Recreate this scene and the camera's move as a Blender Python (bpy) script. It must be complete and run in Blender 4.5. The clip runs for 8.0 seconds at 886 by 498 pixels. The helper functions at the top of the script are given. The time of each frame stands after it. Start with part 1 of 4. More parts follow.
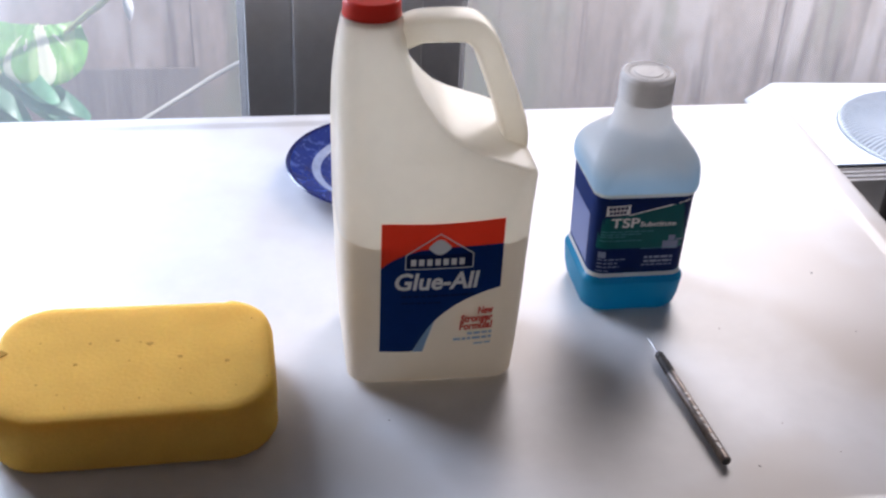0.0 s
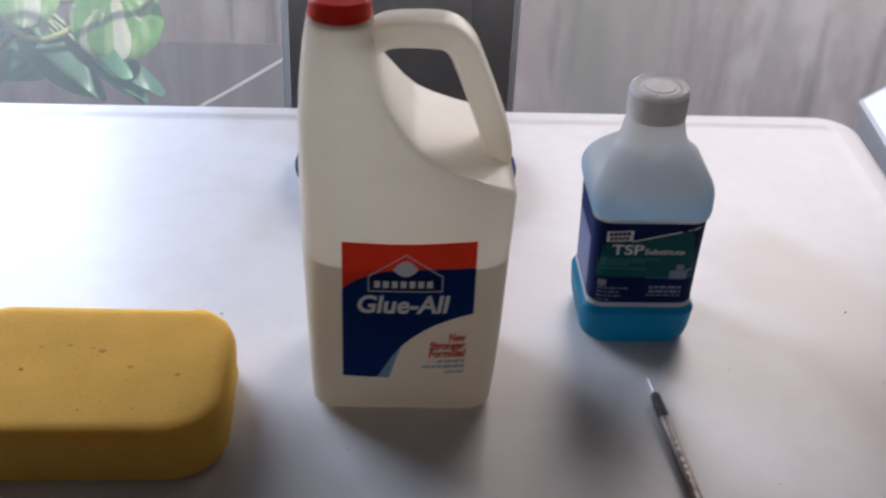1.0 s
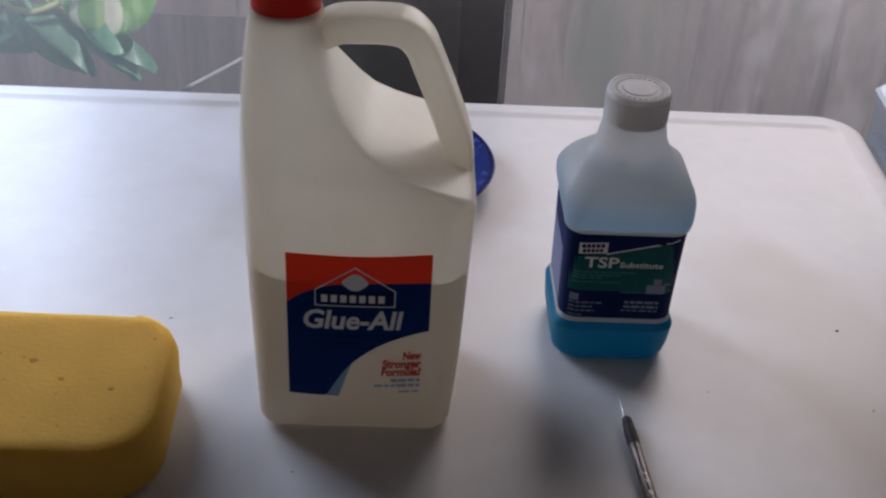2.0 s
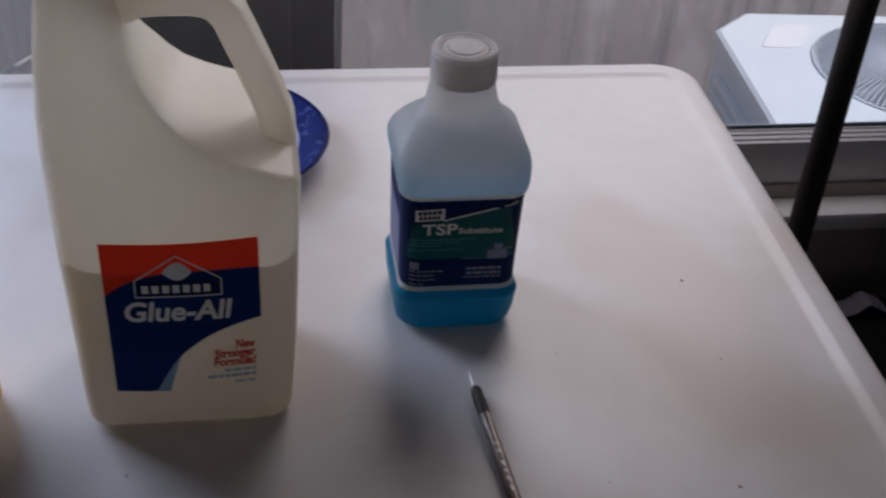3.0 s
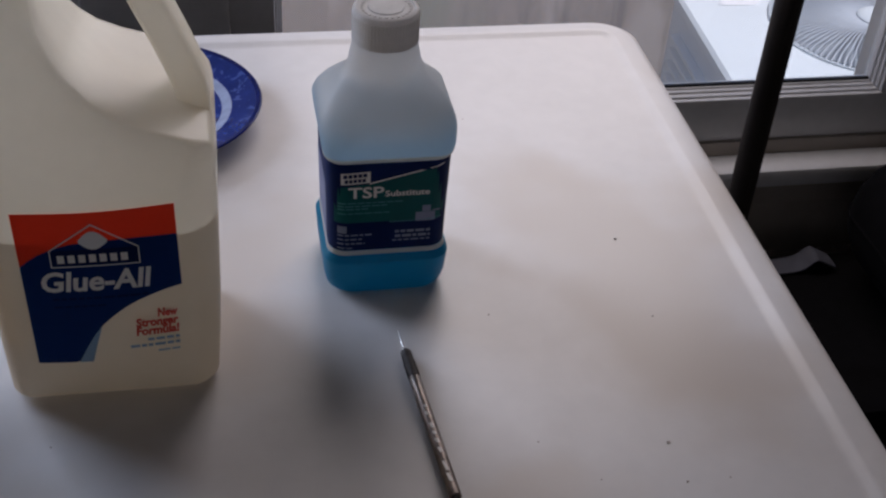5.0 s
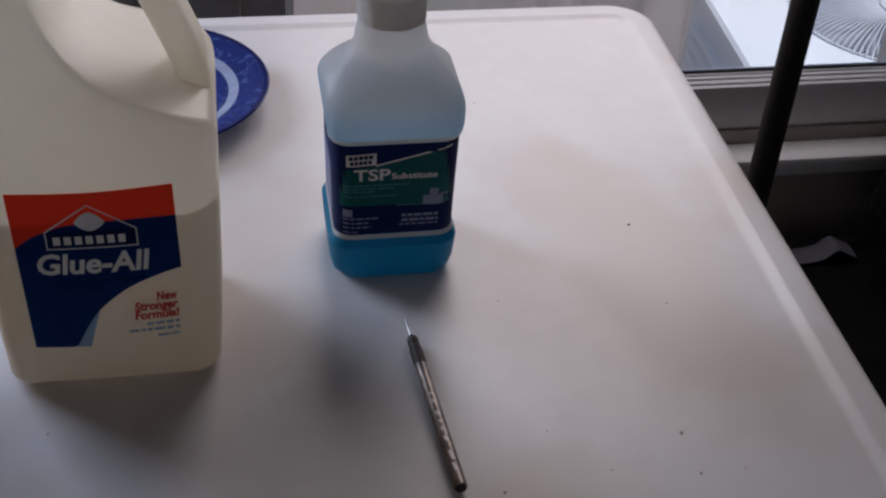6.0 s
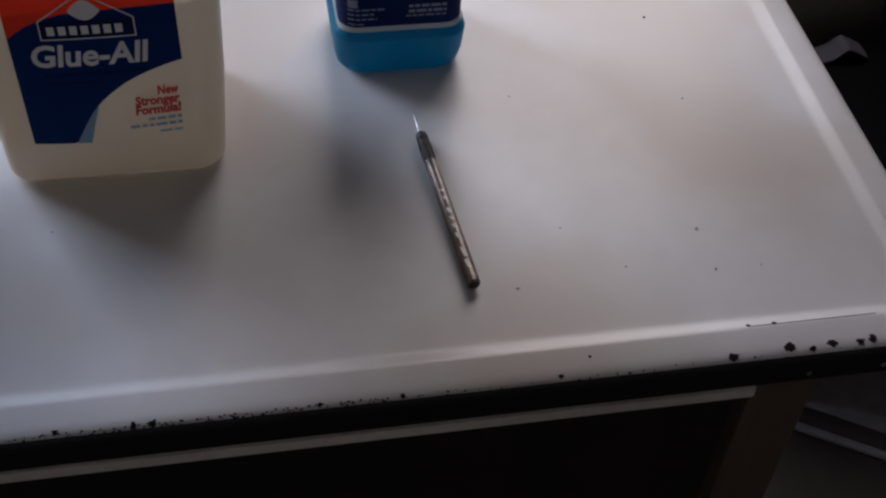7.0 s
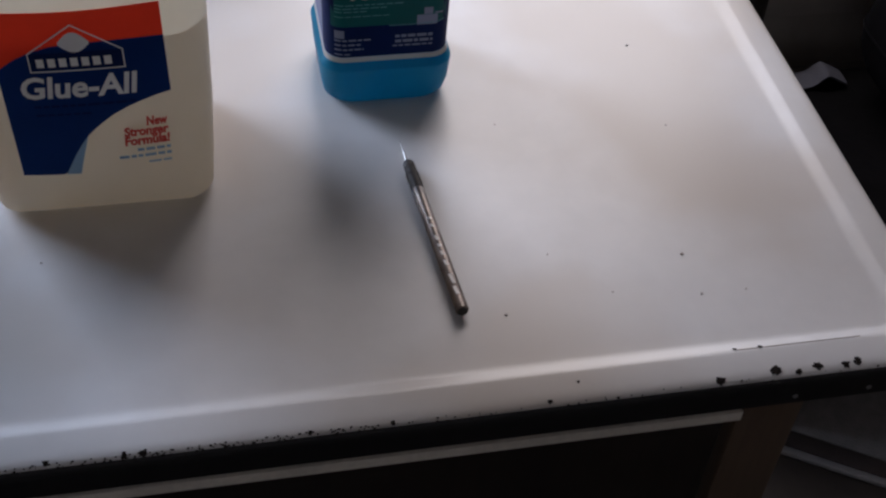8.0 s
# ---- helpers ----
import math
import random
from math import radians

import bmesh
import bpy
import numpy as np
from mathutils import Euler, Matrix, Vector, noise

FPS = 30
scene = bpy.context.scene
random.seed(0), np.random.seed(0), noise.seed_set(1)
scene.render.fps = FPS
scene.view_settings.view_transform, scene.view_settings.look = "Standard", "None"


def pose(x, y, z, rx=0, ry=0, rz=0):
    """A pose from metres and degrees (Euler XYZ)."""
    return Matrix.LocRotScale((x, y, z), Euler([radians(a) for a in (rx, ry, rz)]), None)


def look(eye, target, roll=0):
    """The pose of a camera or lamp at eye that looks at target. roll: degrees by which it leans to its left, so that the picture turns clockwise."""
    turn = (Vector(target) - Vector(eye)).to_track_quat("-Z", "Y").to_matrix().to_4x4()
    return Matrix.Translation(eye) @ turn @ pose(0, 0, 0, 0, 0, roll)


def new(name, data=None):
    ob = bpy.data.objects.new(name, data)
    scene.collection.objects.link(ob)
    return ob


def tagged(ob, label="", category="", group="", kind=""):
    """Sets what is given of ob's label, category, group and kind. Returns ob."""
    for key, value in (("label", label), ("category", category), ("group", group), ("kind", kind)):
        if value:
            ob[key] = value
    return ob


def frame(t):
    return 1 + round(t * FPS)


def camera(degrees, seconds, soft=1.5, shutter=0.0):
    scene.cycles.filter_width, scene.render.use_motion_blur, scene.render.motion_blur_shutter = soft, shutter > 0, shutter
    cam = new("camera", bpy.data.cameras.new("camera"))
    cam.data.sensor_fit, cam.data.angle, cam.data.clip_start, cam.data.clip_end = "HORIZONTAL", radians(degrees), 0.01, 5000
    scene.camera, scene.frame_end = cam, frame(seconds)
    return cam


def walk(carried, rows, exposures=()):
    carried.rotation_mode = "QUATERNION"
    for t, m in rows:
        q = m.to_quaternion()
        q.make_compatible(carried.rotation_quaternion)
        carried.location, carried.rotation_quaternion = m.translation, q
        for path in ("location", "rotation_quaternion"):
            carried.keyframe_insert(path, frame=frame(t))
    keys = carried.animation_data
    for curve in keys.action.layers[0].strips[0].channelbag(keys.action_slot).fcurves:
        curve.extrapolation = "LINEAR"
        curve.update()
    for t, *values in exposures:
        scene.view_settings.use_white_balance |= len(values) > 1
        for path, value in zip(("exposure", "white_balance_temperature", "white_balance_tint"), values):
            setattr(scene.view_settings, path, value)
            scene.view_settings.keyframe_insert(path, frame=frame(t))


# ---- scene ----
cam = camera(41.0, 8.0, soft=2.3, shutter=0.4)
PATH = [
    (0, (-0.573, -0.497, 1.295), (-0.272, 1.179, 0.245), 2.9),
    (0.3, (-0.565, -0.461, 1.285), (-0.286, 1.189, 0.188), 3.9),
    (0.5, (-0.551, -0.444, 1.283), (-0.301, 1.198, 0.168), 3.8),
    (0.7, (-0.525, -0.438, 1.286), (-0.327, 1.213, 0.170), 3.3),
    (1, (-0.47, -0.440, 1.289), (-0.368, 1.236, 0.203), 2.6),
    (1.2, (-0.433, -0.442, 1.289), (-0.391, 1.249, 0.221), 2.7),
    (2.3, (-0.431, -0.36, 1.276), (-0.313, 1.278, 0.134), 4.1),
    (2.5, (-0.425, -0.355, 1.275), (-0.252, 1.275, 0.129), 4.0),
    (3, (-0.409, -0.354, 1.269), (-0.109, 1.243, 0.103), 4.0),
    (3.5, (-0.399, -0.359, 1.271), (-0.026, 1.211, 0.089), 4.7),
    (4, (-0.392, -0.362, 1.272), (-0.008, 1.199, 0.082), 4.8),
    (4.5, (-0.388, -0.359, 1.27), (-0.019, 1.195, 0.067), 4.5),
    (6, (-0.372, -0.345, 1.251), (-0.058, 1.207, 0.029), 3.4),
    (6.5, (-0.374, -0.337, 1.239), (-0.07, 1.106, -0.113), 4.4),
    (7, (-0.379, -0.335, 1.232), (-0.08, 1.001, -0.226), 4.0),
    (7.5, (-0.379, -0.336, 1.234), (-0.073, 1.024, -0.2), 3.5),
    (8, (-0.382, -0.338, 1.235), (-0.052, 1.027, -0.189), 4.2),
]
walk(cam, [(t, look(eye, target, roll)) for t, eye, target, roll in PATH],
     [(0.0, 0.88, 5900, 22), (0.5, 0.52, 5950, 22), (1.0, 0.25, 6030, 22), (2.3, -0.26, 6000, 23), (3.0, -0.34, 5980, 23), (4.5, -0.20, 6010, 23), (6.0, -0.16, 6000, 23), (7.0, 0.0, 5960, 22), (8.0, 0.30, 5920, 21)])

# ---- world, sun and window light ----
world = bpy.data.worlds.new("sky")
world.use_nodes = True
scene.world = world
wn, wl = world.node_tree.nodes, world.node_tree.links
sky = wn.new("ShaderNodeTexSky")
sky.sky_type, sky.sun_disc = "NISHITA", False
sky.sun_elevation, sky.sun_rotation = radians(57), radians(110)
wl.new(sky.outputs[0], wn["Background"].inputs[0])
wn["Background"].inputs[1].default_value = 0.125

sun = new("sun", bpy.data.lights.new("sun", "SUN"))
sun.data.energy, sun.data.angle, sun.data.color = 5.0, radians(0.6), (1.0, 0.96, 0.90)
sun.matrix_world = look((2.2, -0.8, 3.6), (0, 0, 0))


def window_light(x0, x1, z0, z1, watts, color):
    lamp = new("window_light", bpy.data.lights.new("window_light", "AREA"))
    lamp.data.shape, lamp.data.size, lamp.data.size_y = "RECTANGLE", x1 - x0, z1 - z0
    lamp.data.energy, lamp.data.color = watts, color
    lamp.matrix_world = look(((x0 + x1) / 2, 0.985, (z0 + z1) / 2), ((x0 + x1) / 2, 0.0, (z0 + z1) / 2 - 0.25))


window_light(-1.58, -0.86, 0.92, 1.50, 11.4, (0.78, 0.90, 1.0))
window_light(-0.30, 0.34, 0.98, 1.66, 4.8, (1.0, 0.90, 0.75))

# ---- materials ----
def mat(name, color, rough=0.5, metal=0.0, vary=0.08, scale=30.0, bump=0.0, bump_scale=None, fine=None, spec=0.5,
        transmission=0.0, sss=0.0, coat=0.0, random_tint=0.0, stretch=(1, 1, 1), alpha=1.0, across=False):
    m = bpy.data.materials.new(name)
    m.use_nodes = True
    n, l = m.node_tree.nodes, m.node_tree.links
    b = n["Principled BSDF"]
    b.inputs["Roughness"].default_value = rough
    b.inputs["Metallic"].default_value = metal
    b.inputs["Specular IOR Level"].default_value = spec
    b.inputs["Transmission Weight"].default_value = transmission
    b.inputs["Coat Weight"].default_value = coat
    b.inputs["Alpha"].default_value = alpha
    if sss:
        b.inputs["Subsurface Weight"].default_value = sss
        b.inputs["Subsurface Radius"].default_value = (0.02, 0.02, 0.018)
        b.inputs["Subsurface Scale"].default_value = 1.0
    co = n.new("ShaderNodeTexCoord")
    mp = n.new("ShaderNodeMapping")
    mp.inputs["Scale"].default_value = stretch
    l.new(n.new("ShaderNodeNewGeometry").outputs["Position"] if across else co.outputs["Object"], mp.inputs[0])
    big = n.new("ShaderNodeTexNoise")
    big.inputs["Scale"].default_value, big.inputs["Detail"].default_value = scale, 4
    l.new(mp.outputs[0], big.inputs["Vector"])
    small = n.new("ShaderNodeTexNoise")
    small.inputs["Scale"].default_value, small.inputs["Detail"].default_value = fine or scale * 9, 3
    l.new(mp.outputs[0], small.inputs["Vector"])
    add = n.new("ShaderNodeMath")
    add.operation = "MULTIPLY_ADD"
    add.inputs[1].default_value, add.inputs[2].default_value = 0.4, 0.0
    l.new(small.outputs[0], add.inputs[0])
    total = n.new("ShaderNodeMath")
    total.operation = "MULTIPLY_ADD"
    total.inputs[1].default_value = 0.6
    l.new(big.outputs[0], total.inputs[0])
    l.new(add.outputs[0], total.inputs[2])
    rng = n.new("ShaderNodeMapRange")
    rng.inputs[1].default_value, rng.inputs[2].default_value = 0.3, 0.7
    rng.inputs[3].default_value, rng.inputs[4].default_value = 1 - vary, 1 + vary
    l.new(total.outputs[0], rng.inputs[0])
    value = rng.outputs[0]
    if random_tint:
        info = n.new("ShaderNodeObjectInfo")
        r2 = n.new("ShaderNodeMapRange")
        r2.inputs[3].default_value, r2.inputs[4].default_value = 1 - random_tint, 1 + random_tint
        l.new(info.outputs["Random"], r2.inputs[0])
        mul = n.new("ShaderNodeMath")
        mul.operation = "MULTIPLY"
        l.new(value, mul.inputs[0])
        l.new(r2.outputs[0], mul.inputs[1])
        value = mul.outputs[0]
    mix = n.new("ShaderNodeVectorMath")
    mix.operation = "SCALE"
    mix.inputs[0].default_value = color
    l.new(value, mix.inputs["Scale"])
    l.new(mix.outputs[0], b.inputs["Base Color"])
    if bump:
        bp = n.new("ShaderNodeBump")
        bp.inputs["Strength"].default_value = 1.0
        bp.inputs["Distance"].default_value = bump
        if bump_scale:
            tex = n.new("ShaderNodeTexNoise")
            tex.inputs["Scale"].default_value, tex.inputs["Detail"].default_value = bump_scale, 5
            l.new(mp.outputs[0], tex.inputs["Vector"])
            l.new(tex.outputs[0], bp.inputs["Height"])
        else:
            l.new(total.outputs[0], bp.inputs["Height"])
        l.new(bp.outputs[0], b.inputs["Normal"])
    return m


ENAMEL = mat("white_enamel", (0.78, 0.765, 0.76), 0.32, vary=0.05, scale=7, fine=60, bump=0.0003, bump_scale=14)
ENAMEL_CHIP = mat("chipped_enamel", (0.030, 0.025, 0.024), 1.0, spec=0.02, vary=0.4, scale=200)
SPECK = mat("brown_speck", (0.46, 0.40, 0.38), 0.8, vary=0.3, scale=200)
BLACK_RIM = mat("black_enamel", (0.012, 0.011, 0.012), 0.45, vary=0.3, scale=50)
DARK_WOOD = mat("dark_wood", (0.020, 0.013, 0.010), 0.5, vary=0.35, scale=14, stretch=(1, 1, 0.08), bump=0.0004)
LEG_WOOD = mat("brown_wood", (0.13, 0.085, 0.056), 0.55, vary=0.25, scale=20, stretch=(1, 1, 0.08), bump=0.0004)
STRIP = mat("pale_strip", (0.84, 0.77, 0.67), 0.5, vary=0.15, scale=25)
JUG = mat("milky_plastic", (0.92, 0.88, 0.785), 0.26, vary=0.03, scale=10, bump=0.0006, bump_scale=30, coat=0.3)
GLUE = mat("glue_below_the_fill_line", (0.84, 0.755, 0.615), 0.42, vary=0.02, scale=10)
RED_CAP = mat("red_plastic", (0.84, 0.085, 0.045), 0.38, vary=0.05, scale=60)
LABEL_RED = mat("label_red", (0.92, 0.060, 0.022), 0.5, spec=0.15, vary=0.03)
LABEL_BLUE = mat("label_blue", (0.003, 0.032, 0.165), 0.5, spec=0.08, vary=0.06)
LABEL_WHITE = mat("label_white", (0.72, 0.69, 0.63), 0.38, vary=0.03)
LABEL_PALE = mat("label_pale_blue", (0.25, 0.42, 0.60), 0.38, vary=0.05)
PRINT_WHITE = mat("print_white", (0.86, 0.85, 0.83), 0.4, vary=0.02)
PRINT_RED = mat("print_red", (0.66, 0.04, 0.03), 0.4, vary=0.02)
PRINT_GREY = mat("print_grey", (0.22, 0.27, 0.42), 0.4, vary=0.02)
PRINT_TEAL = mat("print_teal", (0.06, 0.30, 0.34), 0.4, vary=0.02)
LABEL_NAVY = mat("label_navy", (0.006, 0.020, 0.10), 0.5, spec=0.08, vary=0.05)
LABEL_TEAL = mat("label_teal", (0.003, 0.125, 0.135), 0.42, spec=0.2, vary=0.05)
LABEL_SIDE = mat("label_pale_side", (0.10, 0.13, 0.27), 0.4, vary=0.05)
BOTTLE = mat("cloudy_plastic", (0.50, 0.69, 0.82), 0.38, vary=0.03, scale=12)
BOTTLE_BLUE = mat("blue_liquid_in_plastic", (0.004, 0.31, 0.51), 0.3, vary=0.05, scale=12)
CAP_GREY = mat("grey_white_plastic", (0.85, 0.83, 0.81), 0.55, vary=0.10, scale=90)
SPONGE = mat("yellow_foam", (0.68, 0.385, 0.070), 0.95, vary=0.08, scale=30, fine=420, bump=0.0004, bump_scale=330, spec=0.15, sss=0.7)
PORE = mat("foam_pore", (0.45, 0.24, 0.045), 1.0, vary=0.2, spec=0.1)
STEEL = mat("worn_steel", (0.20, 0.165, 0.145), 0.36, metal=0.9, vary=0.5, scale=160)
STEEL_DARK = mat("knurled_steel", (0.055, 0.047, 0.043), 0.6, metal=0.3, vary=0.3, scale=200)
MARK = mat("rubbed_paint", (0.86, 0.83, 0.79), 0.5, vary=0.2, scale=300)
BLADE = mat("bright_steel", (0.42, 0.41, 0.41), 0.35, metal=1.0, vary=0.05)


def patterned(name, dark, pale, scale, level):
    m = mat(name, dark, 0.12, vary=0.3, scale=60, coat=0.4)
    n, l = m.node_tree.nodes, m.node_tree.links
    b = n["Principled BSDF"]
    co, no, vo = n.new("ShaderNodeTexCoord"), n.new("ShaderNodeTexNoise"), n.new("ShaderNodeTexVoronoi")
    no.inputs["Scale"].default_value, no.inputs["Detail"].default_value, no.inputs["Distortion"].default_value = scale, 2, 2.0
    vo.feature, vo.inputs["Scale"].default_value = "DISTANCE_TO_EDGE", scale * 0.8
    l.new(co.outputs["Object"], no.inputs["Vector"])
    l.new(co.outputs["Object"], vo.inputs["Vector"])
    mul, ramp, mix = n.new("ShaderNodeMath"), n.new("ShaderNodeMapRange"), n.new("ShaderNodeMix")
    mul.operation = "SUBTRACT"
    l.new(no.outputs[0], mul.inputs[0])
    l.new(vo.outputs["Distance"], mul.inputs[1])
    ramp.inputs[1].default_value, ramp.inputs[2].default_value = level, level + 0.08
    l.new(mul.outputs[0], ramp.inputs[0])
    mix.data_type = "RGBA"
    l.new(ramp.outputs[0], mix.inputs[0])
    old = b.inputs["Base Color"].links[0].from_socket
    l.new(old, mix.inputs[6])
    mix.inputs[7].default_value = (*pale, 1)
    l.new(mix.outputs[2], b.inputs["Base Color"])
    return m


PLATE_BLUE = patterned("cobalt_glaze_with_pale_flowers", (0.010, 0.028, 0.19), (0.055, 0.10, 0.34), 75, 0.47)
PLATE_DARK = mat("dark_cobalt_glaze", (0.004, 0.010, 0.10), 0.12, vary=0.3, scale=90, coat=0.4)
PLATE_PALE = mat("pale_glaze", (0.36, 0.42, 0.60), 0.12, vary=0.2, scale=90, coat=0.4)
FRAME = mat("grey_white_paint", (0.86, 0.86, 0.87), 0.45, vary=0.06, scale=9, bump=0.0003)
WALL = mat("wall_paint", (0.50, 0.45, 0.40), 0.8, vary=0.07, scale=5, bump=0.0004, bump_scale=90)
# Unseen walls, set paler than the window wall to bounce fill light.
ROOM = mat("pale_fill_paint", (0.68, 0.63, 0.58), 0.85, vary=0.06, scale=4)
# The ceiling is unseen; darkened so less light bounces into the table's shadows.
CEIL = mat("dimmed_ceiling_paint", (0.10, 0.092, 0.085), 0.85, vary=0.04, scale=4)
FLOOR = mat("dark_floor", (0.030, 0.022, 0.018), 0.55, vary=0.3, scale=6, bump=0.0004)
RUG = mat("grey_rug", (0.22, 0.20, 0.19), 0.95, vary=0.2, scale=60, bump=0.001, bump_scale=300)
RUG_DARK = mat("dark_rug_border", (0.05, 0.035, 0.03), 0.95, vary=0.2, scale=60)
BASEBOARD = mat("brown_baseboard_paint", (0.30, 0.255, 0.23), 0.6, vary=0.15, scale=8, bump=0.0003)
BUD = mat("white_bud", (0.80, 0.80, 0.78), 0.4, vary=0.08, scale=40)
BLACK_CLOTH = mat("black_cloth", (0.005, 0.0045, 0.005), 0.95, spec=0.1, vary=0.3, scale=40, bump=0.0006, bump_scale=200)
WHITE_CLOTH = mat("pale_cloth", (0.12, 0.12, 0.145), 0.8, vary=0.1, scale=30)
FENCE = mat("weathered_board", (0.43, 0.345, 0.285), 0.9, vary=0.22, scale=6, fine=50, stretch=(1.2, 1.2, 0.40), random_tint=0.045, bump=0.001, across=True)
DARK_BOARD = mat("dark_board", (0.28, 0.24, 0.21), 0.9, vary=0.3, scale=9, fine=70, stretch=(1.4, 1.4, 0.10), bump=0.002)
SOIL = mat("garden_soil", (0.25, 0.22, 0.18), 1.0, vary=0.4, scale=8, fine=90, bump=0.012)
AC_WHITE = mat("pale_painted_metal", (0.80, 0.86, 0.88), 0.4, vary=0.05, scale=5, fine=50)
WIRE = mat("grille_wire", (0.48, 0.52, 0.56), 0.45, vary=0.08, scale=30)
LIGHT_PATCH = mat("white_light_patch", (0.95, 0.95, 0.95), 0.4, vary=0.02)
AC_GREY = mat("grey_painted_metal", (0.70, 0.75, 0.79), 0.45, vary=0.05, scale=8)
AC_DARK = mat("fan_well_shade", (0.27, 0.31, 0.34), 0.7, vary=0.2)
LEAF = mat("leaf_green", (0.22, 0.48, 0.28), 0.35, vary=0.3, scale=25, random_tint=0.3)
CREAM = mat("cream_leaf_streak", (0.92, 0.90, 0.66), 0.35, vary=0.10, scale=40)
VINE = mat("yellow_green_stem", (0.52, 0.55, 0.22), 0.45, vary=0.15, scale=40)
LEAF_PALE = mat("variegated_leaf", (0.26, 0.56, 0.14), 0.35, vary=0.25, scale=35)
def two_tone(m, other, low, high, stretch=None, scale=1.0, axis=None, across=False):
    """Blends a second colour in, by stretched noise or along an axis of the thing."""
    n, l = m.node_tree.nodes, m.node_tree.links
    b = n["Principled BSDF"]
    co, ramp, mix = n.new("ShaderNodeTexCoord"), n.new("ShaderNodeMapRange"), n.new("ShaderNodeMix")
    ramp.interpolation_type, mix.data_type = "SMOOTHSTEP", "RGBA"
    ramp.inputs[1].default_value, ramp.inputs[2].default_value = low, high
    if axis is None:
        mp, no = n.new("ShaderNodeMapping"), n.new("ShaderNodeTexNoise")
        mp.inputs["Scale"].default_value = stretch
        no.inputs["Scale"].default_value, no.inputs["Detail"].default_value = scale, 3
        l.new(n.new("ShaderNodeNewGeometry").outputs["Position"] if across else co.outputs["Object"], mp.inputs[0])
        l.new(mp.outputs[0], no.inputs["Vector"])
        l.new(no.outputs[0], ramp.inputs[0])
    else:
        sep = n.new("ShaderNodeSeparateXYZ")
        l.new(co.outputs["Object"], sep.inputs[0])
        l.new(sep.outputs[axis], ramp.inputs[0])
    old = b.inputs["Base Color"].links[0].from_socket
    l.new(ramp.outputs[0], mix.inputs[0])
    l.new(old, mix.inputs[6])
    mix.inputs[7].default_value = (*other, 1)
    l.new(mix.outputs[2], b.inputs["Base Color"])


two_tone(LEAF_PALE, (0.52, 0.72, 0.30), 0.50, 0.64, (1.0, 0.3, 0.16), 30)
two_tone(ENAMEL, (0.69, 0.635, 0.585), 0.46, 0.68, (1, 1, 1), 5.5)
two_tone(FENCE, (0.28, 0.285, 0.20), 0.48, 0.64, (1.0, 1.0, 0.35), 2.6, across=True)
two_tone(FENCE, (0.60, 0.52, 0.46), 0.52, 0.64, (1.0, 1.0, 0.45), 4.0, across=True)
two_tone(FENCE, (0.24, 0.185, 0.155), 0.54, 0.72, (1.0, 1.0, 0.07), 16.0, across=True)
two_tone(BOTTLE, (0.88, 0.86, 0.83), 0.113, 0.138, axis=2)
STEM = mat("green_stem", (0.20, 0.26, 0.08), 0.5, vary=0.2)
CABLE = mat("white_cable", (0.70, 0.66, 0.58), 0.5, vary=0.06)

GLASS = bpy.data.materials.new("window_glass")
GLASS.use_nodes = True
gn, gl = GLASS.node_tree.nodes, GLASS.node_tree.links
clear, shine, blend = gn.new("ShaderNodeBsdfTransparent"), gn.new("ShaderNodeBsdfGlossy"), gn.new("ShaderNodeMixShader")
clear.inputs[0].default_value = (0.94, 0.96, 0.95, 1)
shine.inputs["Roughness"].default_value = 0.02
blend.inputs[0].default_value = 0.06
gl.new(clear.outputs[0], blend.inputs[1])
gl.new(shine.outputs[0], blend.inputs[2])
# A faint white layer in the pane imitates haze over the view outside.
veil, film = gn.new("ShaderNodeBsdfTranslucent"), gn.new("ShaderNodeMixShader")
veil.inputs[0].default_value = (0.95, 0.93, 0.92, 1)
film.inputs[0].default_value = 0.14
gl.new(blend.outputs[0], film.inputs[1])
gl.new(veil.outputs[0], film.inputs[2])
gl.new(film.outputs[0], gn["Material Output"].inputs[0])


def let_light_through(m, share):
    """Thin milky plastic: part of the light comes through."""
    nodes, links = m.node_tree.nodes, m.node_tree.links
    bsdf = nodes["Principled BSDF"]
    thin, both = nodes.new("ShaderNodeBsdfTranslucent"), nodes.new("ShaderNodeMixShader")
    links.new(bsdf.inputs["Base Color"].links[0].from_socket, thin.inputs[0])
    both.inputs[0].default_value = share
    links.new(bsdf.outputs[0], both.inputs[1])
    links.new(thin.outputs[0], both.inputs[2])
    links.new(both.outputs[0], nodes["Material Output"].inputs[0])


for m, share in ((LEAF, 0.55), (LEAF_PALE, 0.5), (CREAM, 0.5), (JUG, 0.57), (GLUE, 0.23), (BOTTLE, 0.68), (BOTTLE_BLUE, 0.55), (LABEL_RED, 0.3), (LABEL_TEAL, 0.2), (LABEL_NAVY, 0.2), (LABEL_WHITE, 0.3), (CAP_GREY, 0.45), (RED_CAP, 0.5), (WHITE_CLOTH, 0.2)):
    let_light_through(m, share)


# ---- mesh helpers ----
def finish(name, bm, materials, smooth=40):
    bmesh.ops.recalc_face_normals(bm, faces=bm.faces)
    me = bpy.data.meshes.new(name)
    bm.to_mesh(me)
    bm.free()
    for m in materials if isinstance(materials, (list, tuple)) else [materials]:
        me.materials.append(m)
    if smooth:
        me.shade_smooth()
        me.set_sharp_from_angle(angle=radians(smooth))
    return me


def thing(name, label, category, at=(0, 0, 0), turn=0, group="", kind=""):
    ob = new(name)
    ob.matrix_world = pose(*at, 0, 0, turn)
    ob.empty_display_size = 0.02
    return tagged(ob, label, category, group, kind)


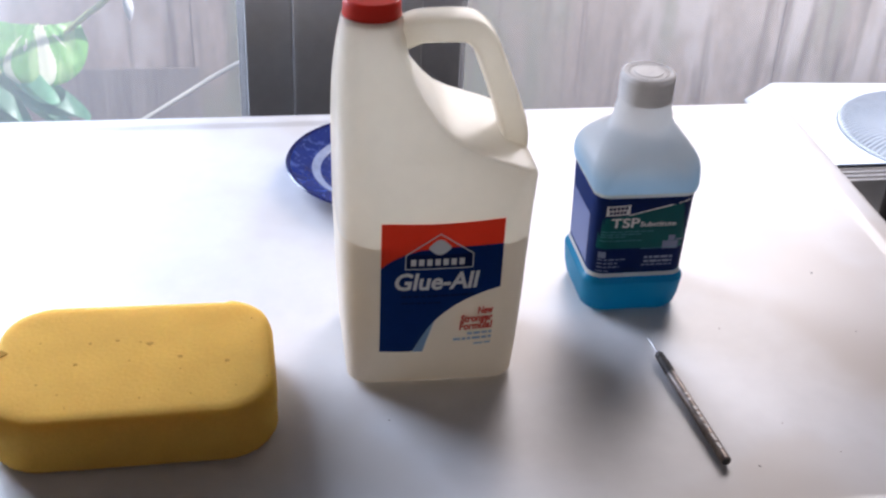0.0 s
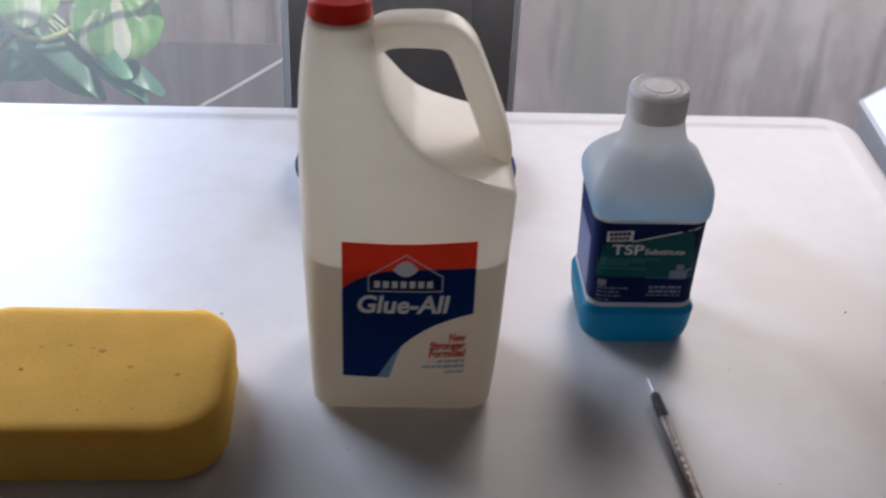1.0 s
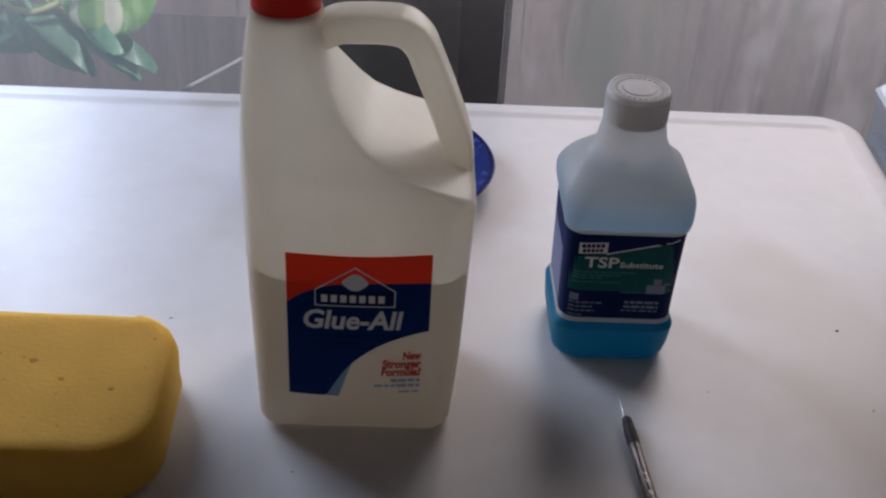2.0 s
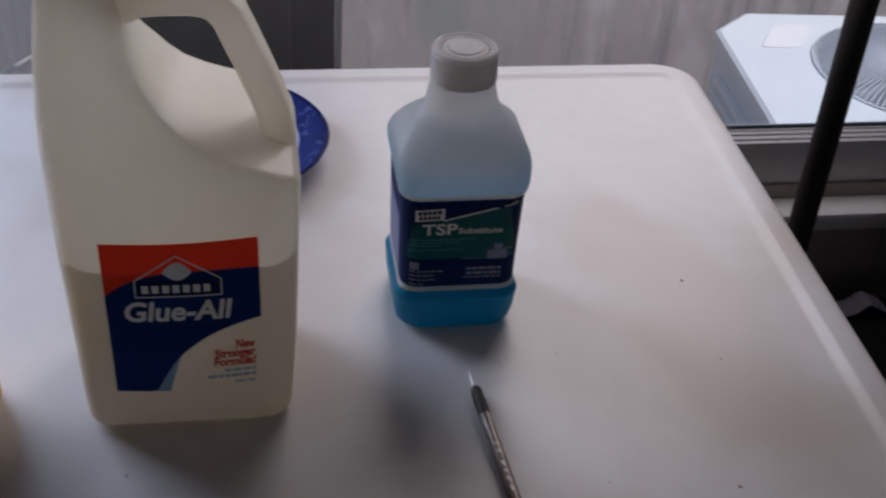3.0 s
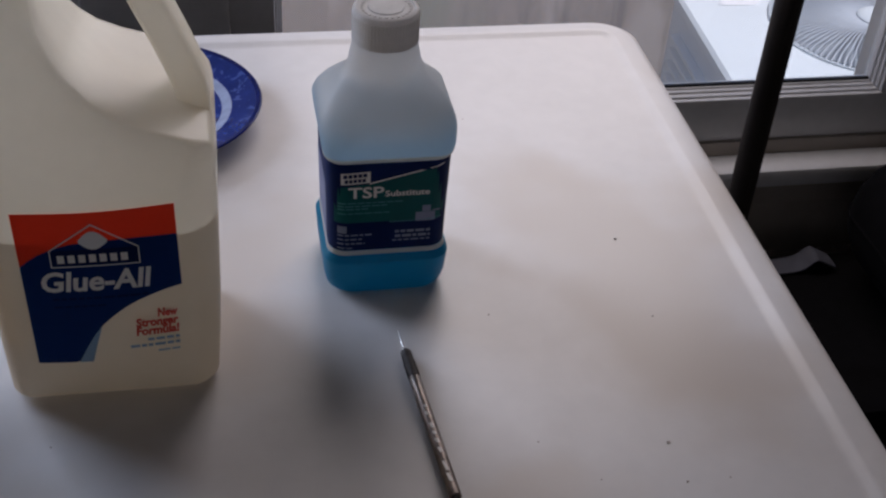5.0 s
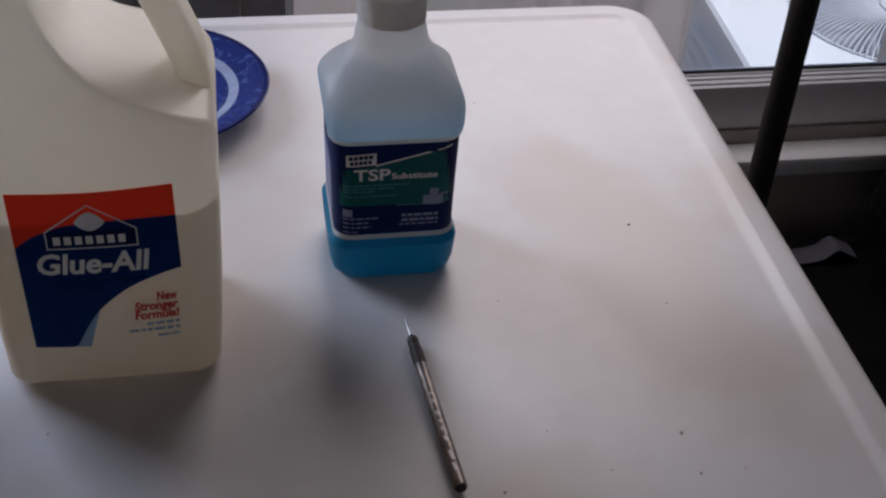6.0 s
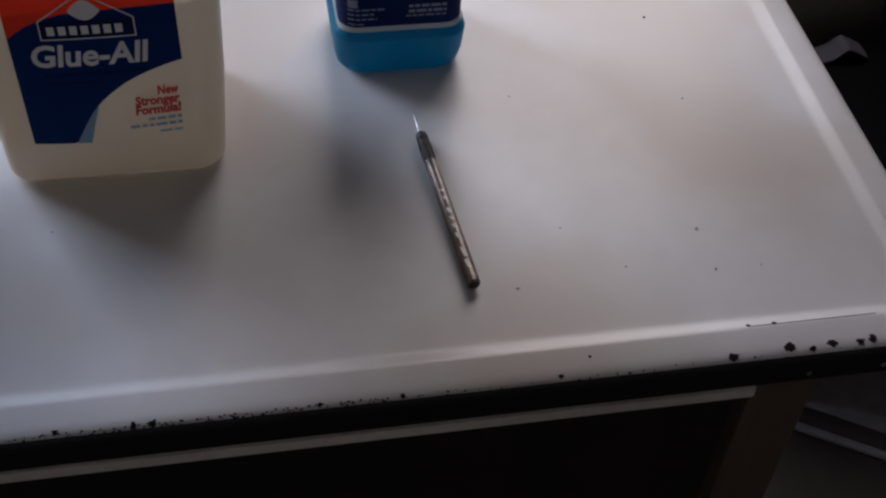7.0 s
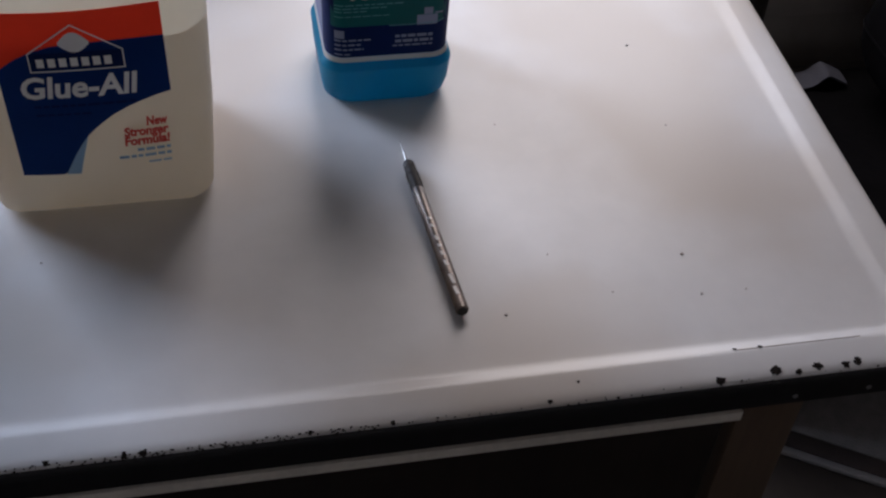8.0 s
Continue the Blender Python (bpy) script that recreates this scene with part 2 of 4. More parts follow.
def part(name, bm, material, parent, label="", at=(0, 0, 0), smooth=40):
    ob = new(name, finish(name, bm, material, smooth))
    ob.parent = parent
    ob.matrix_basis = Matrix.Translation(at)
    return tagged(ob, label) if label else ob


def setting(name, bm, material, label="", category="", smooth=30):
    return tagged(new(name, finish(name, bm, material, smooth)), label, category, kind="structure")


def box(bm, x0, x1, y0, y1, z0, z1, bevel=0.0, index=0):
    r = bmesh.ops.create_cube(bm, size=1, matrix=Matrix.Translation(((x0 + x1) / 2, (y0 + y1) / 2, (z0 + z1) / 2)) @ Matrix.Diagonal((x1 - x0, y1 - y0, z1 - z0, 1)))
    faces = {f for v in r["verts"] for f in v.link_faces}
    for f in faces:
        f.material_index = index
    if bevel:
        bmesh.ops.bevel(bm, geom=list({e for v in r["verts"] for e in v.link_edges}), offset=bevel, segments=2, affect="EDGES", profile=0.5)
    return bm


def boxed(*a, **k):
    return box(bmesh.new(), *a, **k)


def rrect(cx, cy, hx, hy, r, z, n=6):
    """A ring of points: a rounded rectangle at height z."""
    r = min(r, hx - 1e-4, hy - 1e-4)
    out = []
    for k, (sx, sy) in enumerate(((1, 1), (-1, 1), (-1, -1), (1, -1))):
        for i in range(n + 1):
            a = math.pi / 2 * (k + i / n)
            out.append(Vector((cx + sx * (hx - r) + r * math.cos(a), cy + sy * (hy - r) + r * math.sin(a), z)))
    return out


def circle(cx, cy, r, z, n=28):
    return [Vector((cx + r * math.cos(2 * math.pi * i / n), cy + r * math.sin(2 * math.pi * i / n), z)) for i in range(n)]


def loft(bm, rings, first=True, last=True, index=None):
    rows = [[bm.verts.new(p) for p in ring] for ring in rings]
    for j in range(len(rows) - 1):
        a, b = rows[j], rows[j + 1]
        for i in range(len(a)):
            k = (i + 1) % len(a)
            f = bm.faces.new((a[i], a[k], b[k], b[i]))
            if index:
                f.material_index = index(j)
    if first:
        bm.faces.new(rows[0][::-1])
    if last:
        f = bm.faces.new(rows[-1])
        if index:
            f.material_index = index(len(rows) - 2)
    return bm


def lathe(bm, profile, n=32, cx=0, cy=0, index=None, first=True, last=True):
    return loft(bm, [circle(cx, cy, r, z, n) for r, z in profile], first, last, index)


def spline(points, steps=8):
    """Catmull-Rom through the points."""
    p = [Vector(q) for q in points]
    p = [2 * p[0] - p[1]] + p + [2 * p[-1] - p[-2]]
    out = []
    for i in range(1, len(p) - 2):
        for s in range(steps):
            t = s / steps
            out.append(0.5 * (2 * p[i] + (p[i + 1] - p[i - 1]) * t + (2 * p[i - 1] - 5 * p[i] + 4 * p[i + 1] - p[i + 2]) * t * t
                              + (3 * p[i] - p[i - 1] - 3 * p[i + 1] + p[i + 2]) * t ** 3))
    return out + [p[-2]]


def sweep(bm, line, width, depth=None, n=10, side=(0, 1, 0), power=2.0):
    """A tube along the line; width and depth are half sizes, numbers or functions of 0..1."""
    rings = []
    for i, c in enumerate(line):
        d = (line[min(i + 1, len(line) - 1)] - line[max(i - 1, 0)]).normalized()
        s = Vector(side)
        s = (s - d * s.dot(d)).normalized()
        u = d.cross(s)
        t = i / (len(line) - 1)
        w = width(t) if callable(width) else width
        e = (depth(t) if callable(depth) else depth) if depth is not None else w
        ring = []
        for k in range(n):
            a = 2 * math.pi * k / n
            ca, sa = math.cos(a), math.sin(a)
            ring.append(c + u * w * math.copysign(abs(ca) ** (2 / power), ca) + s * e * math.copysign(abs(sa) ** (2 / power), sa))
        rings.append(ring)
    return loft(bm, rings)


def interp(x, table):
    return float(np.interp(x, [a for a, _ in table], [b for _, b in table]))


TOP = 0.76

# ---- room: floor, walls with the two window openings, ceiling ----
WX0, WX1, WY = -2.6, 1.7, 0.85       # west and east walls, inner face of the window wall
L0, L1, R0, R1 = -1.62, -0.527, -0.370, 0.50   # the two openings
SILL, HEAD = 0.47, 1.74
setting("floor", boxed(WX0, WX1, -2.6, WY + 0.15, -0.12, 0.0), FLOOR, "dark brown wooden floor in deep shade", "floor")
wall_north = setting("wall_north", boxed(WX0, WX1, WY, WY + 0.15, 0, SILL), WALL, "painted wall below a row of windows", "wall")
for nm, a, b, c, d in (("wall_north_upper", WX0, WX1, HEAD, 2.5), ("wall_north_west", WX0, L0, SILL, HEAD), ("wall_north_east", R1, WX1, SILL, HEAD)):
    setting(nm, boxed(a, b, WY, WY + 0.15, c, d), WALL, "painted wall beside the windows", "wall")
setting("wall_west", boxed(WX0 - 0.12, WX0, -2.6, WY + 0.15, 0, 2.5), ROOM, "plain unseen side wall, pale to bounce fill light", "wall")
setting("wall_east", boxed(WX1, WX1 + 0.12, -2.6, WY + 0.15, 0, 2.5), ROOM, "plain unseen side wall, pale to bounce fill light", "wall")
setting("wall_south", boxed(WX0, WX1, -2.72, -2.6, 0, 2.5), ROOM, "plain unseen back wall, pale to bounce fill light", "wall")
setting("ceiling", boxed(WX0 - 0.12, WX1 + 0.12, -2.72, WY + 0.15, 2.5, 2.6), CEIL, "plain unseen ceiling, darkened to cut bounce light", "ceiling")

setting("wall_outer", boxed(WX0, WX1, WY + 0.152, WY + 0.20, -1.1, 0.44), WALL, "outer foundation wall under the windows", "wall")

# ---- windows ----
def window(name, x0, x1, stile):
    win = tagged(thing(name, "grey-white painted window with one large pane", "window"), kind="structure")
    y1 = WY + 0.042
    zb = 0.532
    part("bottom_rail", boxed(x0, x1, WY + 0.004, y1, SILL, zb, bevel=0.003), FRAME, win)
    part("top_rail", boxed(x0, x1, WY + 0.004, y1, HEAD - 0.06, HEAD, bevel=0.003), FRAME, win)
    part("stile", boxed(x0, x0 + stile, WY + 0.004, y1, zb, HEAD - 0.06, bevel=0.003), FRAME, win)
    part("stile", boxed(x1 - stile, x1, WY + 0.004, y1, zb, HEAD - 0.06, bevel=0.003), FRAME, win)
    a, b = x0 + stile, x1 - stile
    # stepped glazing beads round the pane
    for k, (inset, yy, t) in enumerate(((0.0, 0.010, 0.0030), (0.0033, 0.017, 0.0026), (0.0062, 0.023, 0.0022))):
        bm = bmesh.new()
        lo, hi = zb + inset, HEAD - 0.06 - inset
        box(bm, a + inset, b - inset, WY + yy, y1 - 0.002 * k, lo, lo + t, bevel=0.001)
        box(bm, a + inset, b - inset, WY + yy, y1 - 0.002 * k, hi - t, hi, bevel=0.002)
        box(bm, a + inset, a + inset + t, WY + yy, y1 - 0.002 * k, lo + t, hi - t, bevel=0.002)
        box(bm, b - inset - t, b - inset, WY + yy, y1 - 0.002 * k, lo + t, hi - t, bevel=0.002)
        part("glazing_bead", bm, FRAME, win)
    pane = part("pane", boxed(a + 0.0075, b - 0.0075, WY + 0.030, WY + 0.034, zb + 0.0075, HEAD - 0.0675), GLASS, win, "clear window glass")
    pane.visible_shadow = False
    bm = boxed(a + 0.0086, b - 0.0086, WY + 0.0255, WY + 0.0295, zb + 0.0086, zb + 0.0116)
    part("gasket", bm, BLACK_RIM, win, "thin dark glazing gasket")
    return win


window("window_1", L0, L1, 0.056)
window("window_2", R0, R1, 0.050)
setting("window_post", boxed(L1, R0, WY - 0.006, WY + 0.10, SILL, HEAD, bevel=0.004), FRAME, "grey-white painted post between two windows", "window post")
setting("baseboard", boxed(WX0, WX1, WY - 0.025, WY - 0.001, 0.0, 0.29, bevel=0.004), BASEBOARD, "tall dark painted baseboard", "baseboard")
setting("window_sill", boxed(WX0, WX1, WY - 0.045, WY + 0.002, SILL - 0.045, SILL - 0.017, bevel=0.008), FRAME, "painted window sill with a rounded nose", "window sill")
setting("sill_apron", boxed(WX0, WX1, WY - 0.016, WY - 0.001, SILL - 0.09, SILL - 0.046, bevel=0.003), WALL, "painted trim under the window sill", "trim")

# ---- outside: ground, fence, condenser, plants, cable ----
GROUND = -1.05
bm = bmesh.new()
bmesh.ops.create_grid(bm, x_segments=60, y_segments=60, size=1)
for v in bm.verts:
    v.co = Vector((math.copysign(abs(v.co.x) ** 3 * 80, v.co.x), 1.0 + (v.co.y + 1) ** 3 * 10, 0))
    v.co.z = GROUND + 0.03 * noise.noise(v.co * 1.3)
setting("ground", bm, SOIL, "bare dry garden soil outside the window", "ground")

FY = 3.15
fence = thing("fence", "weathered grey wooden board fence outside the windows", "fence", (0, FY, GROUND), kind="structure")
part("rail", boxed(-4.2, 4.2, 0.02, 0.07, 0.35, 0.44, bevel=0.004), FENCE, fence)
part("rail", boxed(-4.2, 4.2, 0.02, 0.07, 1.10, 1.19, bevel=0.004), FENCE, fence)
# board in a darker tone than the rest of the fence
part("kickboard", boxed(-4.2, -0.75, -0.0145, -0.0125, 0.0, 0.80), DARK_BOARD, fence, "darker board along the foot of the fence")
board = finish("board", boxed(-0.0716, 0.0716, -0.01, 0.012, 0.02, 1.42), FENCE, 0)
for i in range(58):
    ob = new("board", board)
    ob.parent = fence
    ob.matrix_basis = pose(-4.1 + i * 0.142, 0.0004 * (i % 2), random.uniform(-0.02, 0.01), random.uniform(-0.1, 0.1), random.uniform(-0.04, 0.04), 0)


def condenser(at, turn):
    ac = thing("air_conditioner", "pale painted metal air conditioner condenser with a round fan grille", "air conditioner", at, turn)
    w, d, h, ox, oy = 1.0, 0.86, 0.76, 0.055, 0.03
    part("cabinet", loft(bmesh.new(), [rrect(0, 0, w / 2 - 0.012, d / 2 - 0.012, 0.125, z, 1) for z in (0, h - 0.03)]), AC_GREY, ac, "blue-grey painted metal sides", smooth=20)
    bm = loft(bmesh.new(), [rrect(0, 0, w / 2, d / 2, 0.13, h - 0.03, 1), rrect(0, 0, w / 2, d / 2, 0.13, h - 0.008, 1), rrect(0, 0, w / 2 - 0.012, d / 2 - 0.012, 0.125, h, 1)])
    part("top_panel", bm, AC_WHITE, ac, "pale top panel", smooth=20)
    # flat disc whose grey paints in the shade of the well below the grille
    part("fan_well", lathe(bmesh.new(), [(0.300, h + 0.001), (0.300, h + 0.004)], 48, ox, oy), AC_DARK, ac)
    # radial grille of bent wires
    wire = finish("grille_wire", sweep(bmesh.new(), spline([(0.055, 0, 0.030), (0.16, 0.012, 0.034), (0.27, 0.035, 0.024), (0.318, 0.045, 0.004)], 3), 0.0026, n=5, side=(0, 0, 1)), WIRE)
    for i in range(110):
        ob = new("grille_wire", wire)
        ob.parent = ac
        ob.matrix_basis = pose(ox, oy, h, 0, 0, i * 360 / 110)
    for r, z in ((0.318, 0.004),):
        part("grille_ring", sweep(bmesh.new(), circle(ox, oy, r, h + z, 48) + [Vector((ox + r, oy + 0.0001, h + z))], 0.003, n=5, side=(0, 0, 1)), AC_WHITE, ac)
    part("hub", lathe(bmesh.new(), [(0.065, h + 0.020), (0.065, h + 0.036), (0.055, h + 0.042), (0.02, h + 0.044)], 32, ox, oy), AC_WHITE, ac, "round white cap in the middle of the grille")
    # thin white plate imitates a bright spot of light on the top
    bm = bmesh.new()
    chip_at = rrect(-0.285, 0.255, 0.062, 0.082, 0.018, h + 0.001, 4)
    loft(bm, [[p + Vector((0.55 * (p.y - 0.255), 0, 0)) for p in chip_at], [p + Vector((0.55 * (p.y - 0.255), 0, 0.002)) for p in chip_at]])
    part("light_patch", bm, LIGHT_PATCH, ac, "white patch imitating a bright spot of light on the top panel")
    for k in range(13):
        bm = boxed(-w / 2 - 0.016, -w / 2 + 0.02, -0.26, 0.20, 0.10 + k * 0.045, 0.114 + k * 0.045, bevel=0.003)
        part("louvre", bm, AC_WHITE, ac)
    part("pad", boxed(-0.5, 0.5, -0.5, 0.5, -0.06, -0.002, bevel=0.01), FLOOR, ac)
    return ac


condenser((1.49, 2.54, GROUND + 0.01), -4)


def leaf_mesh(size, wide, streak, name="leaf"):
    """A hanging leaf, tip down: broad and cream-streaked along its ribs, or narrow and plain."""
    bm = bmesh.new()
    n, cols = (40, 48) if streak else (16, 12)
    rows = []
    for j in range(n + 1):
        u = j / n
        if streak:
            w = wide * 0.5 * math.sqrt(max(0.0, 1 - max(0.0, (u - 0.30) / 0.70) ** 2.3)) * (0.84 + 0.16 * min(1, u / 0.3)) + 0.004
        else:
            w = wide * max(0.0, math.sin(math.pi * min(1, u * 0.92 + 0.08) ** 0.7)) ** 0.8 * 0.5 + 0.002
        row = []
        for i in range(cols + 1):
            q = 2 * i / cols - 1
            y = -0.10 * (1 - abs(q)) ** 0.7 + 0.07 * abs(q) + 0.05 * u * u + 0.014 * math.sin(13 * u + 3 * q) * abs(q)
            if streak:
                y += 0.010 * math.cos(9 * math.atan2(q * w, u + 0.25) * 2.2) - 0.10 * u * u
            lift = 0.08 * abs(q) ** 1.5 * (1 - u) ** 2 + 0.012 * noise.noise(Vector((q * 3, u * 2, size * 50)))
            row.append(bm.verts.new(Vector((q * w, y, -u + lift)) * size))
        rows.append(row)
    for j in range(n):
        for i in range(cols):
            f = bm.faces.new((rows[j][i], rows[j][i + 1], rows[j + 1][i + 1], rows[j + 1][i]))
            q, u = 2 * (i + 0.5) / cols - 1, (j + 0.5) / n
            if streak:
                ray = math.atan2(q * wide * 0.5, u + 0.22)
                wob = noise.noise(Vector((ray * 5.2 + size * 31, u * 0.9, 4.2)))
                if -0.10 + 0.05 * wob < q - 0.06 * u < 0.17 + 0.10 * wob or (wob > 0.24 and abs(q) > 0.25 and u > 0.15):
                    f.material_index = 1
    return finish(name, bm, [LEAF_PALE, CREAM] if streak else LEAF, 70)


def plant(at, leaves, label):
    pl = thing("plant", label, "plant", at)
    for tip, size, wide, streak, rx, ry, rz in leaves:
        line = spline([(-0.32, 0.06, GROUND - at[2]), (-0.30, 0.05, -0.2), (-0.24, 0.04, tip[2] - 0.14), ((tip[0] - 0.2) / 2, tip[1] + 0.03, tip[2] - 0.03 + 0.1 * (not streak)), tip], 6)
        part("stem", sweep(bmesh.new(), line, 0.0055, n=6, side=(0, 1, 0.1)), STEM, pl)
        ob = new("leaf", leaf_mesh(size, wide, streak))
        ob.parent = pl
        ob.matrix_basis = pose(*tip, rx, ry, rz)
    return pl


vine = plant((-1.06, 1.60, 0.0), [((0.108, 0.0, 0.490), 0.110, 1.50, True, -25, 2, 4),
                                  ((-0.030, -0.02, 0.560), 0.112, 1.05, True, -25, 14, 15),
                                  ((-0.16, 0.03, 0.545), 0.12, 1.1, True, -25, -20, -10)], "leafy garden plant with large cream-streaked green leaves")
part("stem", sweep(bmesh.new(), spline([(0.145, 0.0, 0.470), (0.19, -0.005, 0.508), (0.24, -0.01, 0.552), (0.30, -0.04, 0.66), (0.37, -0.2, 1.1), (0.41, -0.45, 1.8), (0.42, -0.59, 2.2)], 6), 0.0058, n=8, side=(0, 1, 0.1)), VINE, vine, "yellow-green arching stem")
part("stem", sweep(bmesh.new(), spline([(-0.14, 0.0, 0.56), (-0.098, -0.02, 0.490), (-0.075, -0.02, 0.437), (-0.035, -0.02, 0.419), (0.010, -0.02, 0.432), (0.060, 0.0, 0.462), (0.10, 0.0, 0.488)], 6), 0.0058, n=8, side=(0, 1, 0.1)), VINE, vine, "yellow-green arching stem")
for x, z, size in ((0.265, 0.560, 0.055), (0.402, 0.575, 0.035)):
    rings = [circle(x + 0.1 * size * math.sin(2 * k / 8), -0.02, 0.16 * size * math.sin(math.pi * (0.04 + 0.92 * k / 8)) ** 0.8, z - size * k / 8, 10) for k in range(9)]
    part("bud", loft(bmesh.new(), rings), BUD, vine, "white hanging bud")
    part("stem", sweep(bmesh.new(), spline([(x, -0.02, z), (x - 0.005, -0.03, z + 0.04), (0.30, -0.04, 0.66)], 5), 0.0022, n=6, side=(0, 1, 0.1)), VINE, vine)
plant((-1.05, 1.74, 0.0), [((0.020, -0.13, 0.385), 0.168, 0.44, False, -15, -62, 8), ((-0.018, -0.13, 0.362), 0.058, 0.42, False, 0, 165, 20),
                           ((-0.10, 0.0, 0.335), 0.12, 0.5, False, -10, 50, 0), ((-0.14, 0.02, 0.40), 0.12, 0.5, False, 5, 40, 20),
                           ((0.03, -0.06, 0.335), 0.13, 0.40, False, -30, -58, 0), ((-0.045, -0.16, 0.405), 0.15, 0.55, False, -30, -50, 15), ((0.045, -0.15, 0.405), 0.12, 0.50, False, -35, -75, -12), ((-0.13, -0.12, 0.385), 0.13, 0.55, False, -25, 35, 10), ((-0.075, -0.10, 0.345), 0.11, 0.45, False, 0, 175, 10), ((-0.06, 0.05, 0.30), 0.14, 0.5, False, -20, 70, 0)], "low green plant with narrow plain leaves")

cable = thing("cable", "thin white cable slanting across outside the window", "cable", (0, 0, 0))
part("line", sweep(bmesh.new(), spline([(-1.75, 1.7, GROUND + 0.04), (-1.45, 1.69, -0.2), (-1.15, 1.68, 0.05), (-0.95, 1.66, 0.178), (-0.775, 1.65, 0.285), (-0.62, 1.64, 0.385), (-0.50, 1.55, 0.47), (-0.44, 1.2, 0.56), (-0.42, 0.955, 0.60)], 6), 0.0048, n=8, side=(0, 1, 0)), CABLE, cable)

# ---- table ----
def table():
    tb = thing("table", "white enamel-topped kitchen table with a chipped black edge", "table")
    x0, x1, y0, y1 = -1.02, 0.0, 0.0, 0.635
    cx, cy, hx, hy = (x0 + x1) / 2, (y0 + y1) / 2, (x1 - x0) / 2, (y1 - y0) / 2
    prof = [(0.004, -0.024), (0.0, -0.021), (0.0, -0.008), (0.0004, -0.003), (0.0016, -0.0012), (0.0040, -0.0001), (0.0065, 0.0004), (0.0085, 0.0007), (0.0195, 0.0014), (0.0207, 0.0014),
            (0.0220, 0.0012), (0.0234, 0.0008), (0.0272, -0.0005), (0.0290, -0.0009), (0.0312, -0.001), (0.037, -0.001), (0.06, -0.001)]
    rings = [rrect(cx, cy, hx - i, hy - i, max(0.040 - i, 0.010), TOP + z, 10) for i, z in prof]
    for ring in rings:
        for q in ring:
            q.x += 0.020 * (q.y - 0.42) * (q.x - x0) / (x1 - x0)
    part("tabletop", loft(bmesh.new(), rings, index=lambda j: 1 if j < 4 else 0), [ENAMEL, BLACK_RIM], tb, "white enamel top with a raised rim")
    # apron, pale drawer strip and legs
    for n, b in (("apron", (-0.95, -0.118, 0.030, 0.048)), ("apron", (-0.95, -0.07, 0.587, 0.605)), ("apron", (-0.088, -0.070, 0.08, 0.56)), ("apron", (-0.95, -0.932, 0.08, 0.56))):
        part(n, boxed(*b, TOP - (0.21 if b[2] < 0.04 else 0.125), TOP - 0.026, bevel=0.002), DARK_WOOD, tb)
    part("drawer_strip", boxed(-0.93, -0.118, 0.016, 0.0295, TOP - 0.056, TOP - 0.048, bevel=0.001), STRIP, tb, "pale strip along the top of the drawer front")
    for lx in (-0.0905, -0.93):
        for ly in (0.050, 0.585):
            s = 0.0205
            bm = loft(bmesh.new(), [rrect(lx, ly, s * 0.7, s * 0.7, 0.004, 0.0, 2), rrect(lx, ly, s, s, 0.004, 0.45, 2), rrect(lx, ly, s, s, 0.004, TOP - 0.026, 2)])
            part("leg", bm, LEG_WOOD, tb, "tapered brown wooden leg")
    # worn spots where the enamel has come off
    big = [(-0.147, 0.003, 3.4), (-0.116, 0.005, 4.2), (-0.104, 0.003, 2.2), (-0.093, 0.005, 3.2), (-0.077, 0.004, 3.0), (-0.070, 0.005, 3.0), (-0.133, 0.0215, 1.5),
           (-0.119, 0.0215, 1.7), (-0.238, 0.003, 1.6), (-0.318, 0.002, 1.8), (-0.359, 0.002, 1.6), (-0.438, 0.002, 2.4), (-0.447, 0.002, 2.2), (-0.483, 0.003, 2.0), (-0.221, 0.0125, 0.9)]
    height = [(i, z) for i, z in prof if z > -0.004]
    for x, y, mm in big:
        bm, n = bmesh.new(), 15
        rim = []
        for k in range(n):
            a, q = 2 * math.pi * k / n, mm * 0.00072 * random.uniform(0.55, 1.25)
            px, py = x + 1.15 * q * math.cos(a), max(0.0008, y + 0.0012 + q * math.sin(a))
            rim.append(Vector((px - x, py - y, interp(py, height))))
        inner = [Vector((p.x * 0.5, (p.y - 0.0012) * 0.5 + 0.0012, interp(y + (p.y - 0.0012) * 0.5 + 0.0012, height) + 0.0004)) for p in rim]
        loft(bm, [[p - Vector((0, 0, 0.0004)) for p in rim], [p + Vector((0, 0, 0.0003)) for p in rim], inner])
        part("chip", bm, ENAMEL_CHIP, tb, at=(x, y, TOP))
    bm = bmesh.new()
    for i in range(230):
        x = random.uniform(-0.80, -0.02) if i % 3 == 0 else random.gauss(-0.43, 0.10) if i % 3 == 1 else random.gauss(-0.40, 0.04)
        y = random.uniform(0.0012, 0.0036)
        chip(random.uniform(0.00025, 0.0007) * (1.6 if i % 17 == 0 else 1.0), bm, (x, y, TOP + interp(y, [(0.0004, -0.003), (0.0016, -0.0012), (0.004, -0.0001)]) - 0.0001))
    tagged(part("edge_wear", bm, ENAMEL_CHIP, tb, "tiny chips along the black edge"), kind="stuff")
    for x in (-0.104, -0.062):
        part("rivet", lathe(bmesh.new(), [(0.0016, 0.0), (0.0014, 0.0006), (0.0006, 0.0009)], 12), BLADE, tb, "small bright rivet in the black edge", at=(x, -0.0006, TOP - 0.0145)).rotation_euler = (radians(90), 0, 0)
    # dirt in the crease of the rim
    part("crease_line", boxed(-0.132, -0.062, 0.0217, 0.0220, TOP + 0.0011, TOP + 0.0015), SPECK, tb, "thin brown line of dirt")
